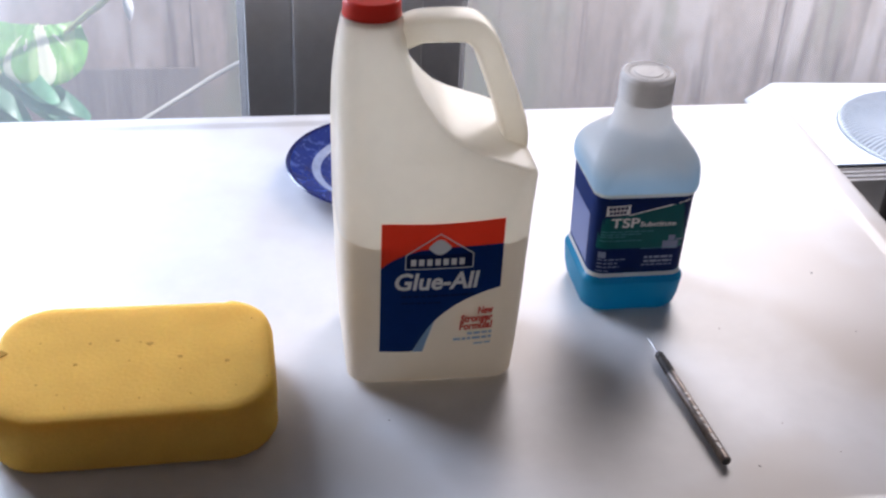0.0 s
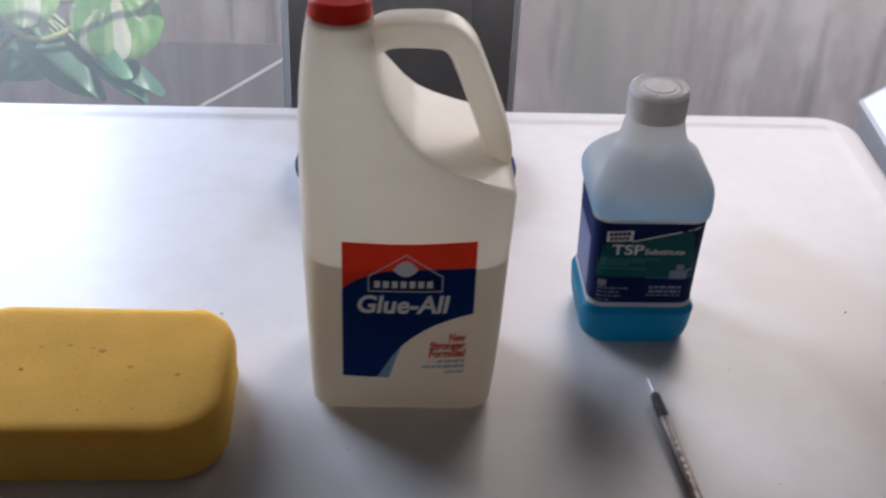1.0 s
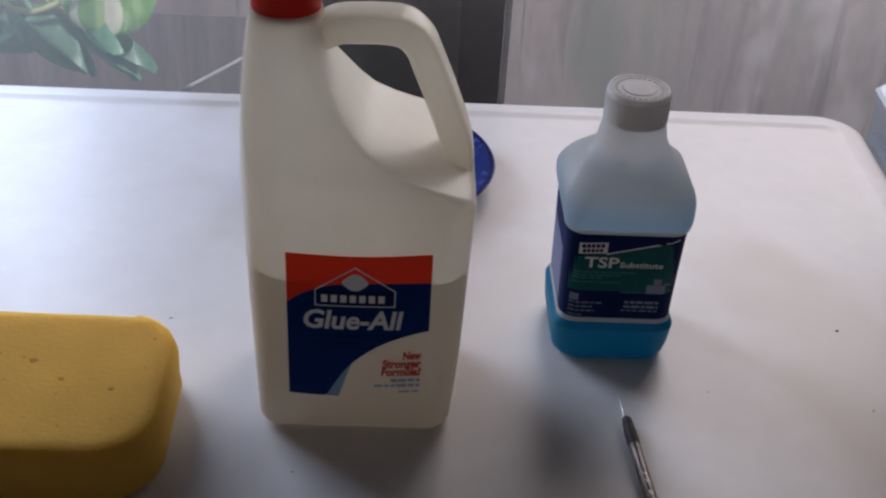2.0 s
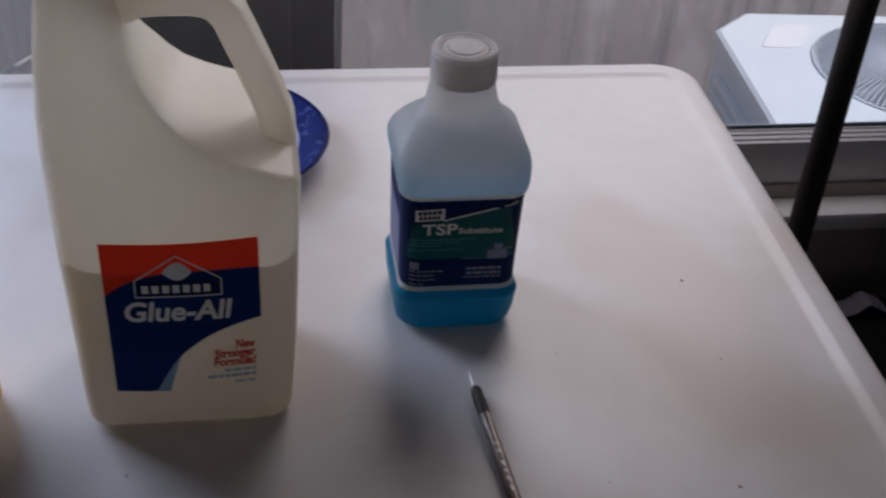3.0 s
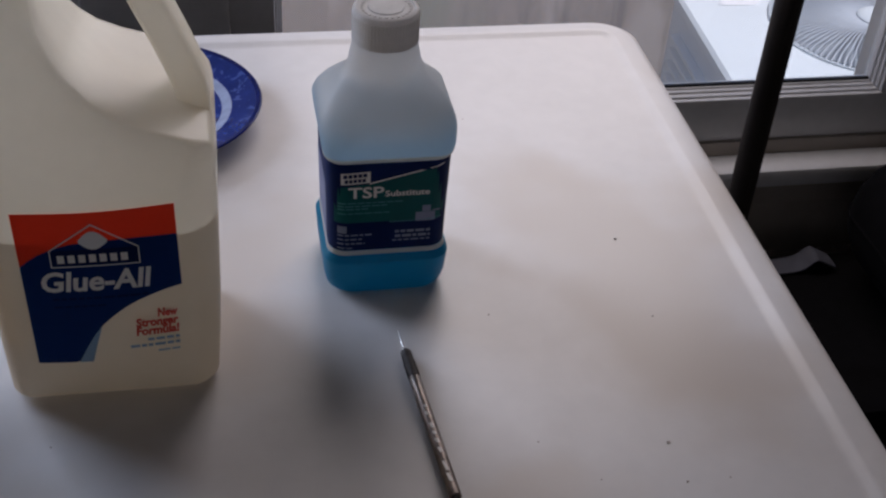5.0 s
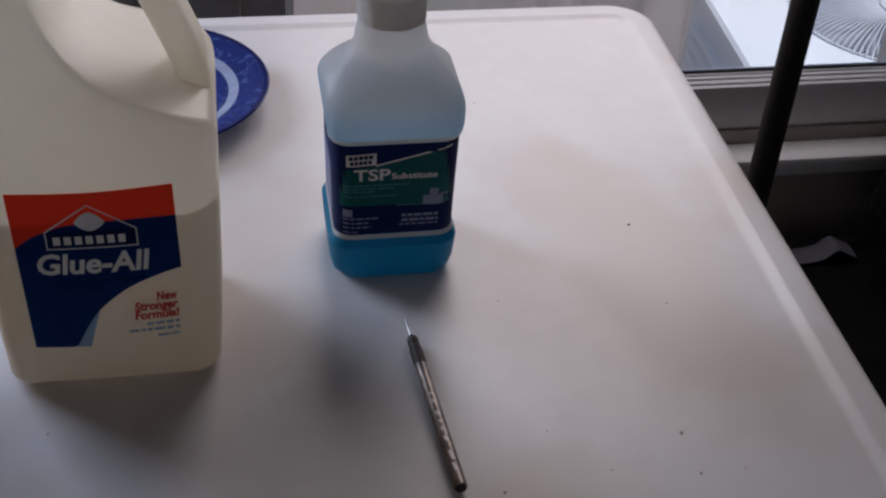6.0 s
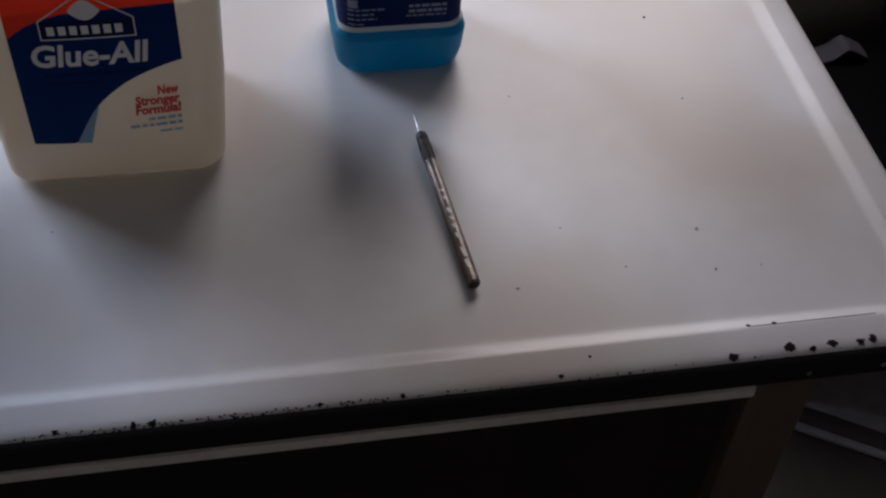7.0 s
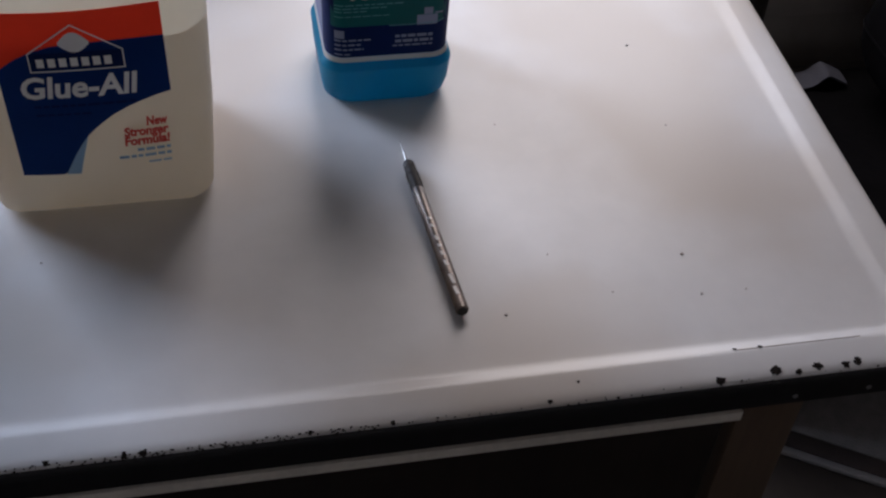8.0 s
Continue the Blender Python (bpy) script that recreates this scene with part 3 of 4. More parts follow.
    part("crease_line", boxed(-0.0222, -0.0217, 0.06, 0.30, TOP + 0.0004, TOP + 0.0008), SPECK, tb, "thin brown line of dirt")
    for x, y, mm in ((-0.110, 0.294, 1.31), (-0.137, 0.096, 1.5), (-0.136, 0.065, 1.2), (-0.247, 0.065, 1.3), (-0.110, 0.208, 1.0), (-0.219, 0.222, 0.8), (-0.214, 0.106, 0.8),
                     (-0.185, 0.073, 0.7), (-0.110, 0.065, 0.7), (-0.491, 0.137, 0.8), (-0.189, 0.468, 0.9), (-0.590, 0.285, 1.5), (-0.102, 0.6335, 2.6)):
        part("speck", chip(mm * 0.0007), ENAMEL_CHIP if mm == 1.31 else SPECK, tb, at=(x, y, TOP - 0.0009 if y < 0.6 else TOP - 0.0008))
    return tb


def chip(r, bm=None, at=(0, 0, 0)):
    """A flat ragged spot."""
    bm = bm or bmesh.new()
    pts = []
    for i in range(9):
        a, q = 2 * math.pi * i / 9, r * random.uniform(0.6, 1.15)
        pts.append(Vector((at[0] + q * math.cos(a) * 1.15, at[1] + q * math.sin(a) * 0.85, at[2])))
    loft(bm, [pts, [p + Vector((0, 0, 0.00035)) for p in pts]])
    return bm


table()

# ---- printing on curved fronts ----
class Front:
    """The front of a container as a sheet: u 0..1 across, v 0..1 downwards; x0, x1, z0 (top), z1 and the depth y at (x, z)."""

    def __init__(self, x0, x1, z0, z1, depth):
        self.x0, self.x1, self.z0, self.z1, self.depth = x0, x1, z0, z1, depth

    def at(self, u, v, lift):
        x, z = self.x0 + (self.x1 - self.x0) * u, self.z0 + (self.z1 - self.z0) * v
        return Vector((x, self.depth(x, z) - lift, z))


def strip(front, u0, u1, top, bottom, lift, n=14, rows=4, bm=None):
    """A patch between the curves top(u) and bottom(u)."""
    bm = bm or bmesh.new()
    f0, f1 = (top if callable(top) else lambda u: top), (bottom if callable(bottom) else lambda u: bottom)
    grid = []
    for i in range(n + 1):
        u = u0 + (u1 - u0) * i / n
        grid.append([bm.verts.new(front.at(u, f0(u) + (f1(u) - f0(u)) * j / rows, lift)) for j in range(rows + 1)])
    for i in range(n):
        for j in range(rows):
            bm.faces.new((grid[i][j], grid[i + 1][j], grid[i + 1][j + 1], grid[i][j + 1]))
    return bm


def bars(front, rows, lift, seed=1):
    """Rows of short bars for small print: (u0, u1, v, height)."""
    rnd = random.Random(seed)
    bm = bmesh.new()
    for u0, u1, v, h in rows:
        u = u0
        while u < u1 - 0.01:
            w = min(rnd.uniform(0.03, 0.08), u1 - u)
            strip(front, u, u + w, v, v + h, lift, 2, 1, bm)
            u += w + 0.012
    return bm


def lettering(name, text, front, u, v, height, width, material, parent, lift, lean=0.0, bold=0.0, align="LEFT", label=""):
    """Words laid on a front; u, v is the baseline's start (or end), height that of a capital, width the whole line's, in metres."""
    curve = bpy.data.curves.new(name, "FONT")
    curve.body, curve.shear, curve.offset, curve.resolution_u = text, lean, bold, 3
    ob = bpy.data.objects.new(name, curve)
    scene.collection.objects.link(ob)
    me = bpy.data.meshes.new_from_object(ob.evaluated_get(bpy.context.evaluated_depsgraph_get()))
    bpy.data.objects.remove(ob)
    xs, ys = [q.co.x for q in me.vertices], [q.co.y for q in me.vertices]
    tall = 0.69
    full = max(xs) - min(xs)
    bm = bmesh.new()
    bm.from_mesh(me)
    bpy.data.meshes.remove(me)
    for q in bm.verts:
        du = (q.co.x - min(xs)) / full * width / (front.x1 - front.x0)
        uu = u + du if align == "LEFT" else u - width / (front.x1 - front.x0) + du
        q.co = front.at(uu, v - q.co.y / tall * height / abs(front.z1 - front.z0), lift)
    bm.verts.index_update()
    seen = set()
    for first in list(bm.verts):
        if first in seen:
            continue
        todo, group = [first], {first}
        while todo:
            for e in todo.pop().link_edges:
                for q in e.verts:
                    if q not in group:
                        group.add(q)
                        todo.append(q)
        seen |= group
        one, where = bmesh.new(), {}
        for q in group:
            where[q] = one.verts.new(q.co)
        for f in {f for q in group for f in q.link_faces}:
            one.faces.new([where[q] for q in f.verts])
        part("letter", one, material, parent, label, smooth=0)
    bm.free()


# ---- glue jug ----
def jug():
    jg = thing("glue_jug", "large milky white plastic glue jug with a red cap and handle", "jug", (-0.458, 0.228, TOP))
    left = [(0, -0.0560), (0.003, -0.0580), (0.05, -0.0610), (0.12, -0.0636), (0.165, -0.0642), (0.20, -0.0645), (0.225, -0.0635), (0.245, -0.0618), (0.262, -0.0590)]
    right = [(0, 0.0600), (0.003, 0.0628), (0.05, 0.0668), (0.12, 0.0692), (0.160, 0.0708), (0.166, 0.0700), (0.171, 0.0658), (0.1745, 0.0580), (0.178, 0.0490), (0.183, 0.0350), (0.188, 0.0225), (0.195, 0.0100),
             (0.204, 0.0010), (0.215, -0.0070), (0.225, -0.0125), (0.240, -0.0165), (0.262, -0.0190)]
    front = [(0, -0.0525), (0.003, -0.0550), (0.012, -0.0560), (0.02, -0.0568), (0.15, -0.058), (0.18, -0.055), (0.21, -0.044), (0.24, -0.028), (0.262, -0.0195)]
    back = [(0, 0.048), (0.02, 0.054), (0.15, 0.057), (0.18, 0.055), (0.21, 0.044), (0.24, 0.028), (0.262, 0.0195)]
    soft_right = [(0, 0.013), (0.02, 0.017), (0.06, 0.020), (0.13, 0.022), (0.160, 0.020), (0.170, 0.009), (0.176, 0.0045), (0.215, 0.0050), (0.240, 0.014), (0.262, 0.0190)]
    soft_left = [(0, 0.012), (0.02, 0.018), (0.06, 0.025), (0.15, 0.030), (0.2, 0.027), (0.262, 0.0190)]
    zs = [0, 0.0015, 0.004, 0.012, 0.03, 0.06, 0.09, 0.117, 0.1185, 0.135, 0.148, 0.158, 0.163, 0.167, 0.171, 0.1745, 0.178, 0.1805, 0.183, 0.1855, 0.188, 0.191, 0.195, 0.199, 0.204, 0.209, 0.215, 0.220, 0.225, 0.232, 0.240, 0.248, 0.256, 0.262]
    bow = lambda x, z: interp(z, [(0, 0.0105), (0.03, 0.0065), (0.12, 0.0035)]) * (min(1.0, abs(x) / 0.064) ** 2 - 0.45) * interp(z, [(0, 1), (0.15, 1), (0.19, 0)])
    rings = []
    for z in zs:
        inset = 0.004 * max(0, 1 - z / 0.004)
        a, b, c, d = interp(z, left) + inset, interp(z, right) - inset, interp(z, front) + inset, interp(z, back) - inset
        ring, n = [], 9
        for k, (sx, sy) in enumerate(((1, 1), (-1, 1), (-1, -1), (1, -1))):
            r = interp(z, soft_right if sx > 0 else soft_left)
            rx, ry = min(r, (b - a) / 2 - 1e-4), min(r, (d - c) / 2 - 1e-4)
            px, py = (b - rx if sx > 0 else a + rx), (d - ry if sy > 0 else c + ry)
            for i in range(n + 1):
                t = math.pi / 2 * (k + i / n)
                ct, st = math.cos(t), math.sin(t)
                ring.append(Vector((px + rx * ct, py + ry * st, z)))
        for p in ring:
            if p.y < 0:
                p.y += bow(p.x - 0.003, z) * min(1.0, -p.y / 0.03)
        rings.append(ring)
    part("body", loft(bmesh.new(), rings, index=lambda j: 1 if zs[j] < 0.1175 else 0), [JUG, GLUE], jg, "milky plastic body half filled with glue", smooth=34)
    line = spline([(-0.030, 0, 0.2440), (-0.017, 0, 0.2490), (-0.009, 0, 0.2525), (0.004, 0, 0.2535), (0.018, 0, 0.2535), (0.0275, 0, 0.2515), (0.0352, 0, 0.2440), (0.0395, 0, 0.2345), (0.0482, 0, 0.2130),
                   (0.0562, 0, 0.1915), (0.0594, 0, 0.1790), (0.0592, 0, 0.168), (0.0570, 0, 0.157)], 6)
    part("handle", sweep(bmesh.new(), line, lambda t: 0.0084 + 0.0012 * t, lambda t: 0.0125 + 0.004 * t, n=24, power=5.0), JUG, jg, smooth=50)
    cx = -0.0390
    part("neck", lathe(bmesh.new(), [(0.0195, 0.258), (0.0180, 0.265), (0.0175, 0.272)], 32, cx, 0), JUG, jg)
    cap = part("cap", lathe(bmesh.new(), [(0.0180, 0.2602), (0.0190, 0.2607), (0.0192, 0.2616), (0.0189, 0.2712), (0.0183, 0.2727), (0.0171, 0.2734), (0.0159, 0.2732), (0.0151, 0.2725), (0.004, 0.2723)], 56, cx, 0), RED_CAP, jg, "smooth red screw cap")
    part("seam", lathe(bmesh.new(), [(0.0188, 0.2624), (0.0194, 0.2626), (0.0194, 0.2632), (0.0188, 0.2634)], 56, cx, 0, first=False, last=False), RED_CAP, cap)

    # the label
    fr = Front(-0.037, 0.0465, 0.1385, 0.034, lambda x, z: bow(x - 0.003, z) + interp(z, front) + 0.024 - math.sqrt(max(0.024 ** 2 - max(0, abs(x) - 0.0465) ** 2, 1e-8)))
    sag = lambda u: 0.012 * math.sin(math.pi * u) ** 1.3 - 0.012 * u
    wave = lambda u: interp(u, [(0, 0.335), (0.05, 0.30), (0.12, 0.262), (0.22, 0.225), (0.33, 0.200), (0.5, 0.188), (0.75, 0.182), (1, 0.178)])
    swoosh = lambda u: interp(u, [(0, 1.0), (0.27, 1.0), (0.30, 0.955), (0.345, 0.885), (0.40, 0.81), (0.46, 0.745), (0.54, 0.685), (0.63, 0.63), (0.72, 0.59), (0.81, 0.56), (0.9, 0.535), (1, 0.515)])
    label = part("label", strip(fr, 0, 1, wave, swoosh, 0.0004, 40, 8), LABEL_BLUE, jg, "red, blue and white printed label", smooth=0)
    part("red_band", strip(fr, 0, 1, sag, wave, 0.0004, 32, 4), LABEL_RED, label, smooth=0)
    part("pale_tip", strip(fr, 0.275, 0.45, swoosh, lambda u: min(1.0, swoosh(u) + 0.26 * (0.45 - u) / 0.17 + 0.004), 0.0004, 16, 3), LABEL_PALE, label, smooth=0)
    # emblem: a house-shaped outline with a plain pale blot and a bar below it
    roof = lambda u, a=0.0: 0.075 + a + abs(u - 0.475) * 0.56
    part("emblem_ground", strip(fr, 0.20, 0.75, lambda u: max(roof(u), 0.235), 0.335, 0.0007, 14, 2), LABEL_NAVY, label, smooth=0)
    bm = strip(fr, 0.195, 0.755, roof, lambda u: roof(u, 0.009), 0.0009, 24, 1)
    strip(fr, 0.195, 0.203, 0.232, 0.342, 0.0009, 1, 2, bm)
    strip(fr, 0.747, 0.755, 0.232, 0.342, 0.0009, 1, 2, bm)
    strip(fr, 0.195, 0.755, 0.336, 0.343, 0.0009, 12, 1, bm)
    part("emblem_outline", bm, PRINT_WHITE, label, smooth=0)
    part("emblem_blot", strip(fr, 0.385, 0.565, lambda u: 0.175 - 0.055 * math.sin(math.pi * (u - 0.385) / 0.18), lambda u: 0.19 + 0.045 * math.sin(math.pi * (u - 0.385) / 0.18), 0.0010, 12, 2), PRINT_WHITE, label, "plain pale blot", smooth=0)
    for k in range(7):
        u = 0.240 + 0.066 * k
        part("emblem_block", strip(fr, u, u + 0.044, 0.264, 0.314, 0.0011, 3, 1), PRINT_WHITE, label, smooth=0)
    lettering("words", "Glue-All", fr, 0.115, 0.497, 0.0128, 0.0585, PRINT_WHITE, label, 0.0009, 0.15, 0.029, label="white slanted letter")
    for k, (word, w) in enumerate((("New", 0.0112), ("Stronger", 0.0235), ("Formula!", 0.0240))):
        lettering("words", word, fr, 0.955, 0.718 + 0.060 * k, 0.0056, w, PRINT_RED, label, 0.0006, 0.1, 0.045, "RIGHT")
    part("small_print", bars(fr, [(0.74, 0.95, 0.865, 0.018), (0.62, 0.95, 0.905, 0.018), (0.80, 0.95, 0.955, 0.012)], 0.0006, 3), LABEL_PALE, label, smooth=0)
    part("small_print", bars(fr, [(0.17, 0.80, 0.545, 0.016), (0.17, 0.50, 0.60, 0.012)], 0.0006, 4), LABEL_NAVY, label, smooth=0)
    return jg


jug()

# ---- bottle ----
def bottle():
    bt = thing("cleaner_bottle", "square plastic bottle of blue liquid with a navy and teal label", "bottle", (-0.283, 0.289, TOP))
    zs = [0, 0.0015, 0.004, 0.012, 0.028, 0.0305, 0.033, 0.036, 0.104, 0.107, 0.110, 0.112, 0.116, 0.120, 0.1235, 0.127, 0.130, 0.1325, 0.135, 0.137, 0.139, 0.141, 0.143, 0.1455, 0.148, 0.152, 0.156, 0.160, 0.166, 0.172]
    hw = [(0, 0.034), (0.0015, 0.0375), (0.004, 0.0390), (0.012, 0.0405), (0.029, 0.0415), (0.033, 0.0385), (0.036, 0.0378), (0.104, 0.0392), (0.107, 0.0408), (0.112, 0.0420), (0.119, 0.0428), (0.125, 0.0426),
          (0.130, 0.0410), (0.135, 0.0380), (0.139, 0.0347), (0.143, 0.0308), (0.148, 0.0262), (0.156, 0.0228), (0.165, 0.0208), (0.172, 0.0198)]
    rad = [(0, 0.017), (0.028, 0.014), (0.034, 0.012), (0.11, 0.012), (0.120, 0.0145), (0.130, 0.0175), (0.138, 0.0190), (0.146, 0.0205), (0.152, 0.0230), (0.172, 0.0205)]
    rings = []
    for z in zs:
        w, r = interp(z, hw), interp(z, rad)
        ring = rrect(0, 0, w, w * 0.97, r, z, 8)
        flat = interp(z, [(0.112, 0.0), (0.122, 0.45), (0.150, 0.45), (0.160, 0.0)])
        for c in range(4):
            a, b = ring[9 * c].copy(), ring[9 * c + 8].copy()
            for i in range(1, 8):
                ring[9 * c + i] = ring[9 * c + i].lerp(a.lerp(b, i / 8), flat)
        rings.append(ring)
    part("body", loft(bmesh.new(), rings, index=lambda j: 1 if zs[j] < 0.032 else 0), [BOTTLE, BOTTLE_BLUE], bt, "cloudy plastic body with blue liquid in its foot", smooth=24)
    cap = part("cap", lathe(bmesh.new(), [(0.0195, 0.1695), (0.0206, 0.1702), (0.0204, 0.1885), (0.0196, 0.1905), (0.0180, 0.191), (0.0172, 0.1902), (0.011, 0.1902), (0.0105, 0.1908)], 48), CAP_GREY, bt, "grey-white child-proof screw cap")
    ridge = finish("ridge", boxed(-0.0005, 0.00012, -0.0005, 0.0005, 0.0, 0.0165), CAP_GREY)
    for i in range(60):
        ob = new("ridge", ridge)
        ob.parent = cap
        ob.matrix_basis = Matrix.Translation((0, 0, 0.1708)) @ pose(0, 0, 0, 0, 0, i * 6) @ Matrix.Translation((0.0205, 0, 0))
    # raised blotch of moulded signs on the cap
    bm = bmesh.new()
    for i in range(26):
        a = 2 * math.pi * i / 26
        box(bm, 0.0148 * math.cos(a) - 0.0009, 0.0148 * math.cos(a) + 0.0009, 0.0148 * math.sin(a) - 0.0007, 0.0148 * math.sin(a) + 0.0007, 0.1900, 0.1907)
    part("moulded_marks", bm, CAP_GREY, cap)

    R = 0.012
    def depth(x, z):
        w = interp(z, hw)
        return -w * 0.97 + R - math.sqrt(max(R * R - max(0, abs(x) - (w - R)) ** 2, 1e-9))

    z0, z1 = 0.1045, 0.0365
    wrap = [rrect(0, 0, interp(z, hw) + 0.0003, interp(z, hw) * 0.97 + 0.0003, R, z, 8) for z in (z1, 0.07, z0)]
    label = part("label", loft(bmesh.new(), wrap, first=False, last=False), LABEL_NAVY, bt, "navy and teal printed wrap-round label", smooth=60)
    edge = [rrect(0, 0, interp(z, hw) + 0.0006, interp(z, hw) * 0.97 + 0.0006, R, z, 8) for z in (0.0335, 0.0365)]
    part("label_edge", loft(bmesh.new(), edge, first=False, last=False), LABEL_WHITE, label, "white strip along the foot of the label", smooth=60)
    rim = [rrect(0, 0, interp(z, hw) + 0.0004, interp(z, hw) * 0.97 + 0.0004, R, z, 8) for z in (0.1048, 0.1068, 0.1082)]
    part("clear_rim", loft(bmesh.new(), rim, first=False, last=False), LABEL_WHITE, bt, "clear whitish plastic ridge above the label", smooth=60)
    fr = Front(-0.0385, 0.0385, z0, z1, depth)
    slope = lambda u: interp(u, [(0.0, 0.27), (0.33, 0.225), (1.0, 0.035)])
    part("teal_field", strip(fr, 0.045, 0.955, slope, 0.665, 0.0006, 30, 5), LABEL_TEAL, label, "teal field", smooth=0)
    part("white_line", strip(fr, 0.33, 0.97, lambda u: slope(u) - 0.012, lambda u: slope(u) + 0.004, 0.0009, 20, 1), PRINT_WHITE, label, smooth=0)
    part("white_line", strip(fr, 0.50, 0.94, lambda u: 0.665 - 0.05 * max(0, u - 0.7), lambda u: 0.674 - 0.05 * max(0, u - 0.7), 0.0009, 14, 1), PRINT_TEAL, label, smooth=0)
    part("emblem", strip(fr, 0.095, 0.335, lambda u: 0.105 - 0.06 * u, lambda u: 0.232 - 0.06 * u, 0.0009, 8, 2), PRINT_WHITE, label, "white sloping plate with dark bars", smooth=0)
    bm = bmesh.new()
    for k in range(5):
        strip(fr, 0.115 + k * 0.040, 0.147 + k * 0.040, lambda u: 0.120 - 0.06 * u, lambda u: 0.160 - 0.06 * u, 0.0011, 2, 1, bm)
        strip(fr, 0.125 + k * 0.036, 0.153 + k * 0.036, lambda u: 0.176 - 0.06 * u, lambda u: 0.214 - 0.06 * u, 0.0011, 2, 1, bm)
    part("emblem_bars", bm, LABEL_NAVY, label, smooth=0)
    part("top_marks", bars(fr, [(0.74, 0.88, 0.035, 0.03), (0.76, 0.86, 0.075, 0.02)], 0.0011, 5), LABEL_NAVY, label, smooth=0)
    lettering("words", "TSP", fr, 0.155, 0.378, 0.0080, 0.0228, PRINT_WHITE, label, 0.0009, 0.0, 0.02, label="white letter")
    lettering("words", "Substitute", fr, 0.460, 0.372, 0.0042, 0.0285, PRINT_WHITE, label, 0.0009, 0.0, 0.02, label="white letter")
    part("small_print", bars(fr, [(0.07, 0.62, 0.430, 0.012), (0.07, 0.50, 0.465, 0.012), (0.07, 0.32, 0.498, 0.012), (0.07, 0.50, 0.55, 0.010)], 0.0009, 6), PRINT_TEAL, label, smooth=0)
    bm = strip(fr, 0.72, 0.885, 0.575, 0.68, 0.0009, 5, 2)
    strip(fr, 0.775, 0.845, 0.50, 0.57, 0.0009, 3, 2, bm)
    strip(fr, 0.86, 0.93, lambda u: 0.55 + 0.2 * (u - 0.86), lambda u: 0.565 + 0.2 * (u - 0.86), 0.0009, 3, 1, bm)
    part("bucket_picture", bm, PRINT_GREY, label, "pale picture of a bucket", smooth=0)
    part("small_print", bars(fr, [(0.07, 0.36, 0.80, 0.018), (0.07, 0.28, 0.85, 0.018), (0.07, 0.30, 0.90, 0.018), (0.55, 0.85, 0.775, 0.030), (0.55, 0.85, 0.83, 0.030), (0.53, 0.85, 0.885, 0.016), (0.07, 0.2, 0.955, 0.014)], 0.0009, 7), PRINT_GREY, label, smooth=0)
    part("small_square", strip(fr, 0.07, 0.145, 0.70, 0.785, 0.0009, 3, 2), PRINT_GREY, label, smooth=0)
    # pale panel of small print on the side
    bm = bmesh.new()
    vs = [bm.verts.new((-interp(z, hw) - 0.0008, y, z)) for z in (0.040, 0.084) for y in (-0.024, 0.024)]
    bm.faces.new((vs[0], vs[1], vs[3], vs[2]))
    part("side_panel", bm, LABEL_SIDE, label, "pale panel of small print", smooth=0)
    return bt


bottle()

# ---- sponge ----
def sponge():
    sp = thing("sponge", "thick yellow grouting sponge with rounded corners and small pores", "sponge", (-0.6620, 0.1690, TOP), 0.6)
    rings = []
    levels = [(0.0, 0.006), (0.002, 0.002), (0.006, 0.0), (0.014, 0.0005), (0.022, 0.0), (0.030, 0.0), (0.034, 0.0012), (0.0392, 0.003), (0.0405, 0.005), (0.041, 0.012)]
    levels += [(0.0411, 0.022), (0.0411, 0.034), (0.0410, 0.046), (0.0408, 0.058)]
    for z, i in levels:
        z, ring = z * 1.05, []
        for p in rrect(0, 0, 0.0945 - i, 0.0668 - i, max(0.037 - i, 0.006), z, 14):
            w = 0.0012 * noise.noise(p * 30) + 0.0006 * noise.noise(p * 120)
            out = Vector((p.x, p.y, 0)).normalized()
            ring.append(p + out * w + Vector((0, 0, 0.0007 * noise.noise(p * 45 + Vector((3, 1, 2))) if z > 0.01 else 0)))
        rings.append(ring)
    for ring in rings[5:]:
        for p in ring:
            if abs(p.x - 0.058) < 0.006 and p.y > 0.04:
                p.y -= 0.0022
    part("foam", loft(bmesh.new(), rings), SPONGE, sp, "fine-pored yellow foam", smooth=60)
    rnd = random.Random(8)
    spots = [(0.010, 0.014, 2.4), (-0.089, 0.012, 4.5), (0.031, -0.004, 1.8), (-0.012, 0.020, 1.3), (0.062, -0.012, 1.6), (-0.038, -0.006, 1.2), (0.078, -0.014, 1.5), (0.05, 0.040, 1.2), (-0.03, 0.018, 1.2)]
    spots += [(rnd.uniform(-0.08, 0.088), rnd.uniform(-0.056, 0.056), rnd.uniform(0.35, 0.8)) for _ in range(20)]
    for x, y, mm in spots:
        part("pore", chip(mm * 0.001), PORE, sp, at=(x, y * 0.95, 0.0429))
    return sp


sponge()

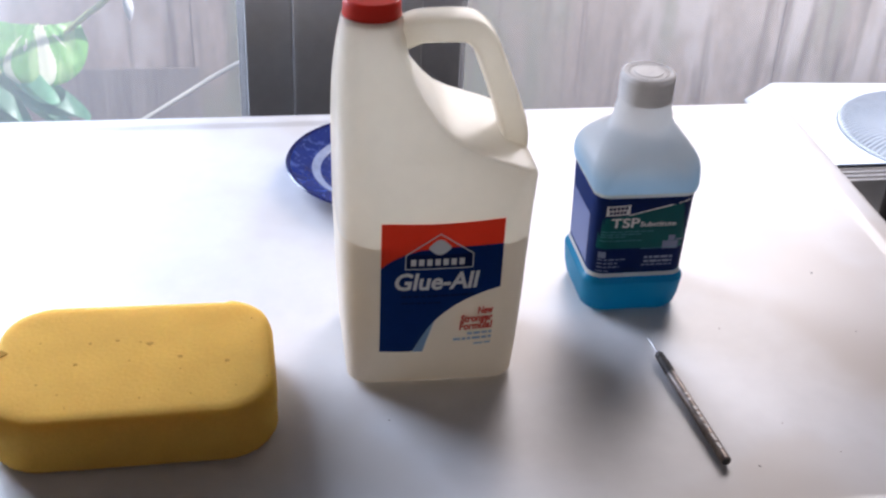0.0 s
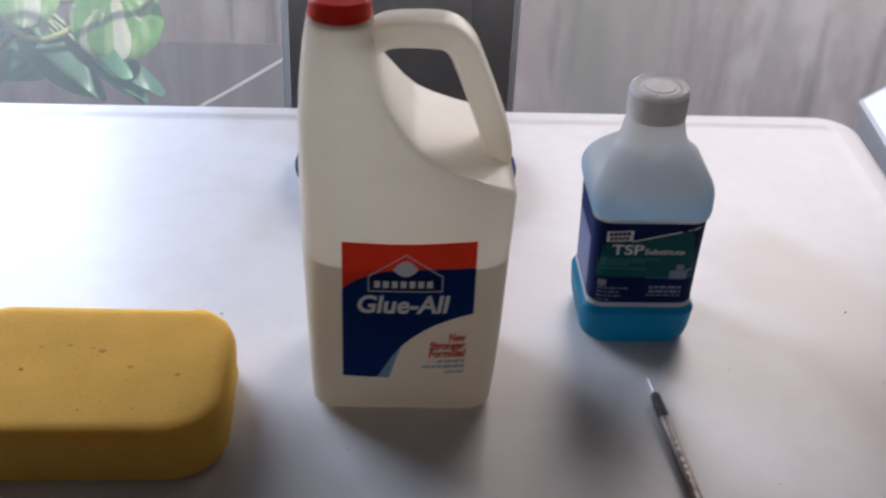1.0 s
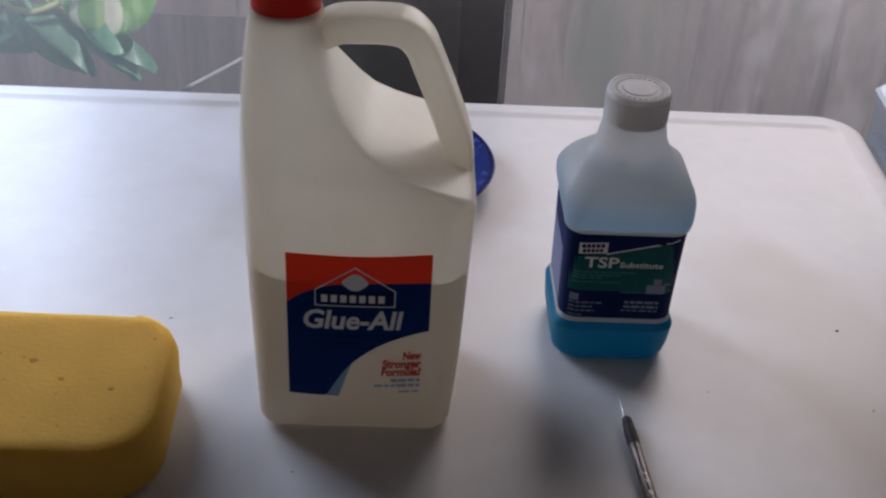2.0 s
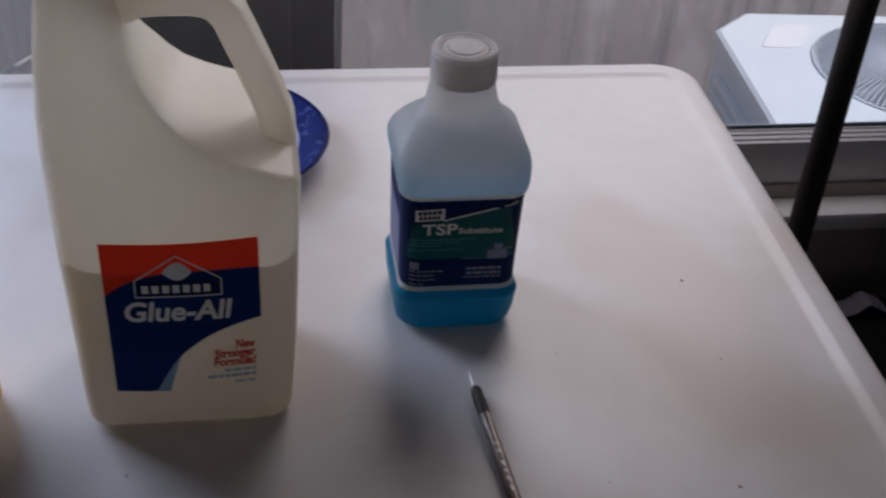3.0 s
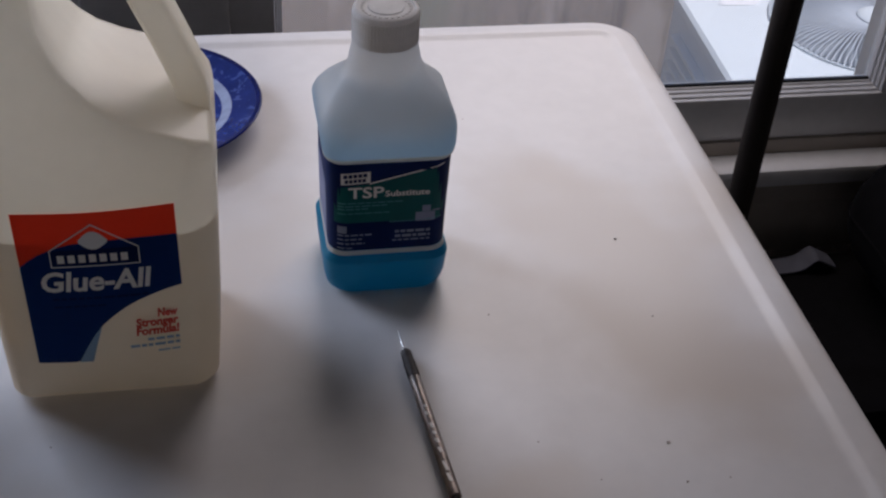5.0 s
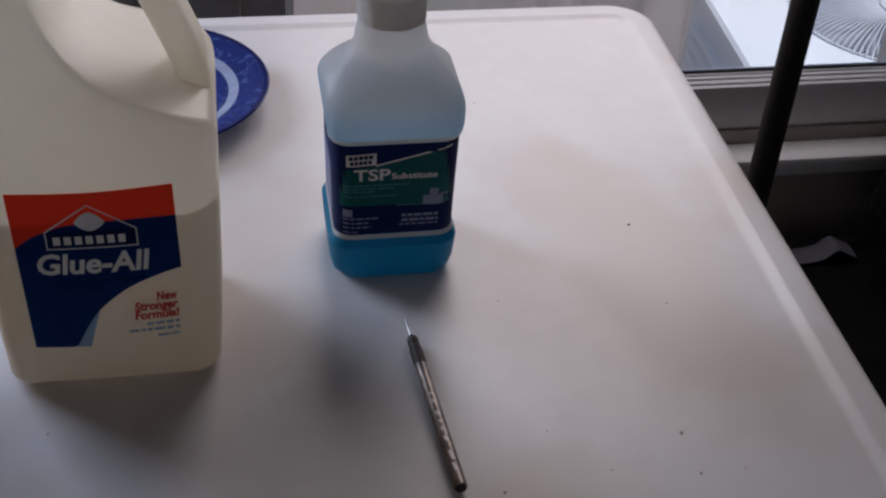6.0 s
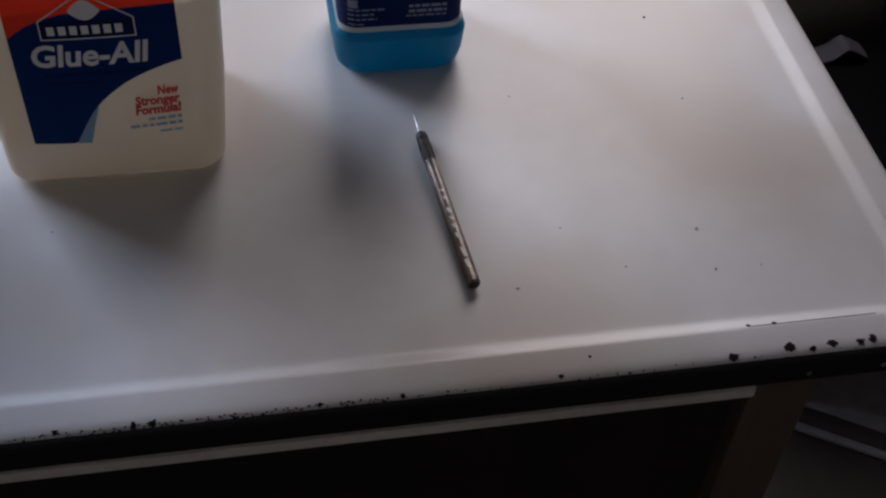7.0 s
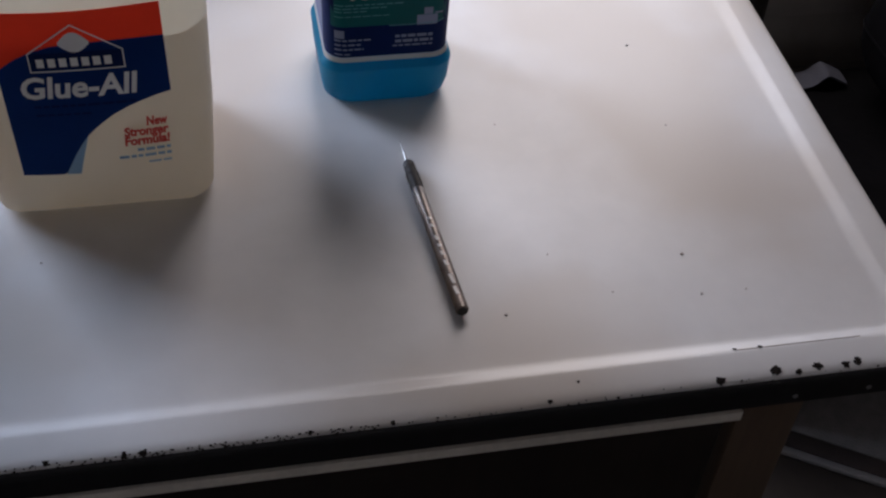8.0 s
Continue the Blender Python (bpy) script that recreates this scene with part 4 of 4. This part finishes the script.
# ---- knife ----
def knife():
    a, b = Vector((-0.2805, 0.190, 0)), Vector((-0.271, 0.067, 0))
    k = thing("craft_knife", "thin worn steel craft knife lying on the table", "knife", (b.x, b.y, TOP + 0.0036))
    d = a - b
    part("handle", sweep(bmesh.new(), [d * t for t in (0, 0.004, 0.010, 0.3, 0.5, 0.70, 0.785, 0.79)], lambda t: 0.0030 if t < 0.05 else 0.0037 if t < 0.98 else 0.0033, n=18, side=(0, 0, 1)), STEEL, k, "worn round steel handle")
    collar = part("collar", sweep(bmesh.new(), [d * t for t in (0.79, 0.80, 0.87, 0.94, 0.975, 0.99)], lambda t: 0.0038 if t < 0.6 else 0.0034 if t < 0.9 else 0.0024, n=18, side=(0, 0, 1)), STEEL_DARK, k, "dark knurled collar")
    for i in range(22):
        part("groove", sweep(bmesh.new(), [d * 0.80 + d * 0.007 * i, d * 0.803 + d * 0.007 * i], 0.0039 if i < 14 else 0.0036, n=14, side=(0, 0, 1)), STEEL_DARK, collar)
    part("blade", sweep(bmesh.new(), [d * t for t in (0.985, 1.02, 1.08, 1.15)], lambda t: 0.0009 * (1 - t) + 0.00025, 0.0004, n=6, side=(0, 0, 1)), BLADE, k, "thin bright needle blade")
    part("end_plug", sweep(bmesh.new(), [d * t for t in (-0.006, 0.001)], 0.0029, n=14, side=(0, 0, 1)), BLACK_RIM, k)
    # worn pale marks along the top of the handle
    u, s = d.normalized(), Vector((0, 0, 1)).cross(d.normalized())
    for t, w in ((0.10, 3.0), (0.17, 3.6), (0.27, 2.0), (0.33, 1.6), (0.38, 1.2), (0.43, 1.9), (0.51, 1.3), (0.56, 1.0)):
        bm = bmesh.new()
        c = d * t + Vector((0, 0, 0.00395)) + s * 0.0004
        q = [bm.verts.new(c + u * w * 0.001 * i + s * 0.0013 * j - Vector((0, 0, 0.0003 * abs(j)))) for i, j in ((-1, -1), (1, -0.6), (1, 1), (-1, 0.5))]
        bm.faces.new(q)
        part("mark", bm, MARK, k, smooth=0)
    return k


knife()

# ---- plate ----
def plate():
    p = thing("plate", "blue and white patterned china plate lying on the table", "plate", (-0.450, 0.490, TOP))
    prof = [(0.050, 0.001), (0.055, 0.0), (0.058, 0.003), (0.075, 0.008), (0.097, 0.016), (0.0985, 0.0172), (0.0975, 0.0182), (0.094, 0.0172), (0.074, 0.0110), (0.0715, 0.0102), (0.066, 0.0085), (0.060, 0.0060), (0.055, 0.005), (0.02, 0.0046)]
    part("dish", lathe(bmesh.new(), prof, 72, index=lambda j: 1 if j in (8, 9) else (2 if j in (5, 6) else 0)), [PLATE_BLUE, PLATE_PALE, PLATE_DARK], p, "dark blue glazed china with a pale ring")
    return p


plate()

# ---- pole, chair, rug ----
def pole():
    p = thing("pole", "dark wooden pole standing on the floor beside the table", "pole", (0.150, 0.60, 0))
    part("shaft", lathe(bmesh.new(), [(0.013, 0.02), (0.0135, 0.9), (0.0135, 2.0)], 20), DARK_WOOD, p)
    part("foot", lathe(bmesh.new(), [(0.09, 0.0), (0.09, 0.012), (0.03, 0.02), (0.014, 0.03)], 28), DARK_WOOD, p)
    return p


pole()


def ottoman():
    o = thing("ottoman", "low black cloth-covered ottoman beside the table", "ottoman", (0.50, 0.64, 0))
    rings = [rrect(0, 0, w, 0.145 if w > 0.3 else 0.13, 0.04, z, 6) for z, w in ((0.03, 0.31), (0.035, 0.32), (0.25, 0.322), (0.31, 0.318), (0.328, 0.305), (0.333, 0.285))]
    part("body", loft(bmesh.new(), rings), BLACK_CLOTH, o)
    for sx in (-1, 1):
        for sy in (-1, 1):
            part("foot", lathe(bmesh.new(), [(0.016, 0.0), (0.02, 0.031)], 16, sx * 0.26, sy * 0.10), DARK_WOOD, o)
    c = thing("cushion", "plump black cushion lying on the ottoman", "cushion", (0.600, 0.63, 0.334))
    rings = []
    for k in range(13):
        a = -math.pi / 2 + math.pi * k / 12
        f = max(math.cos(a), 0.02) ** 0.55
        rings.append(rrect(0, 0, 0.05 + 0.18 * f, 0.03 + 0.10 * f, 0.05, 0.105 + 0.105 * math.sin(a), 6))
    part("cover", loft(bmesh.new(), rings), BLACK_CLOTH, c)
    part("seam", sweep(bmesh.new(), rrect(0, 0, 0.230, 0.130, 0.051, 0.105, 6) + rrect(0, 0, 0.230, 0.130, 0.051, 0.105, 6)[:1], 0.002, n=6, side=(0, 0, 1)), BLACK_CLOTH, c)
    f = thing("cloth", "folded pale cloth along the back edge of the ottoman", "cloth", (0.345, 0.755, 0.333))
    line = spline([(-0.045, 0, 0.003), (-0.022, 0, 0.003), (-0.002, 0.0, 0.007), (0.012, 0, 0.019), (0.020, 0, 0.018), (0.042, 0, 0.006)], 4)
    part("fold", sweep(bmesh.new(), line, 0.0026, 0.016, n=10, power=3), WHITE_CLOTH, f)


ottoman()

# ---- rug ----
rug = thing("rug", "grey floor rug with a dark border and a pale edge line", "rug", (0.335, 0.427, 0), -31.8, kind="structure")
part("field", boxed(-0.075, 0.60, 0.0, 0.5, 0.001, 0.010, bevel=0.002), RUG, rug)
part("border", boxed(-0.075, 0.60, -0.027, -0.0005, 0.001, 0.009, bevel=0.002), RUG_DARK, rug)
part("edge_line", boxed(-0.075, 0.60, -0.038, -0.0275, 0.001, 0.009, bevel=0.002), RUG, rug)
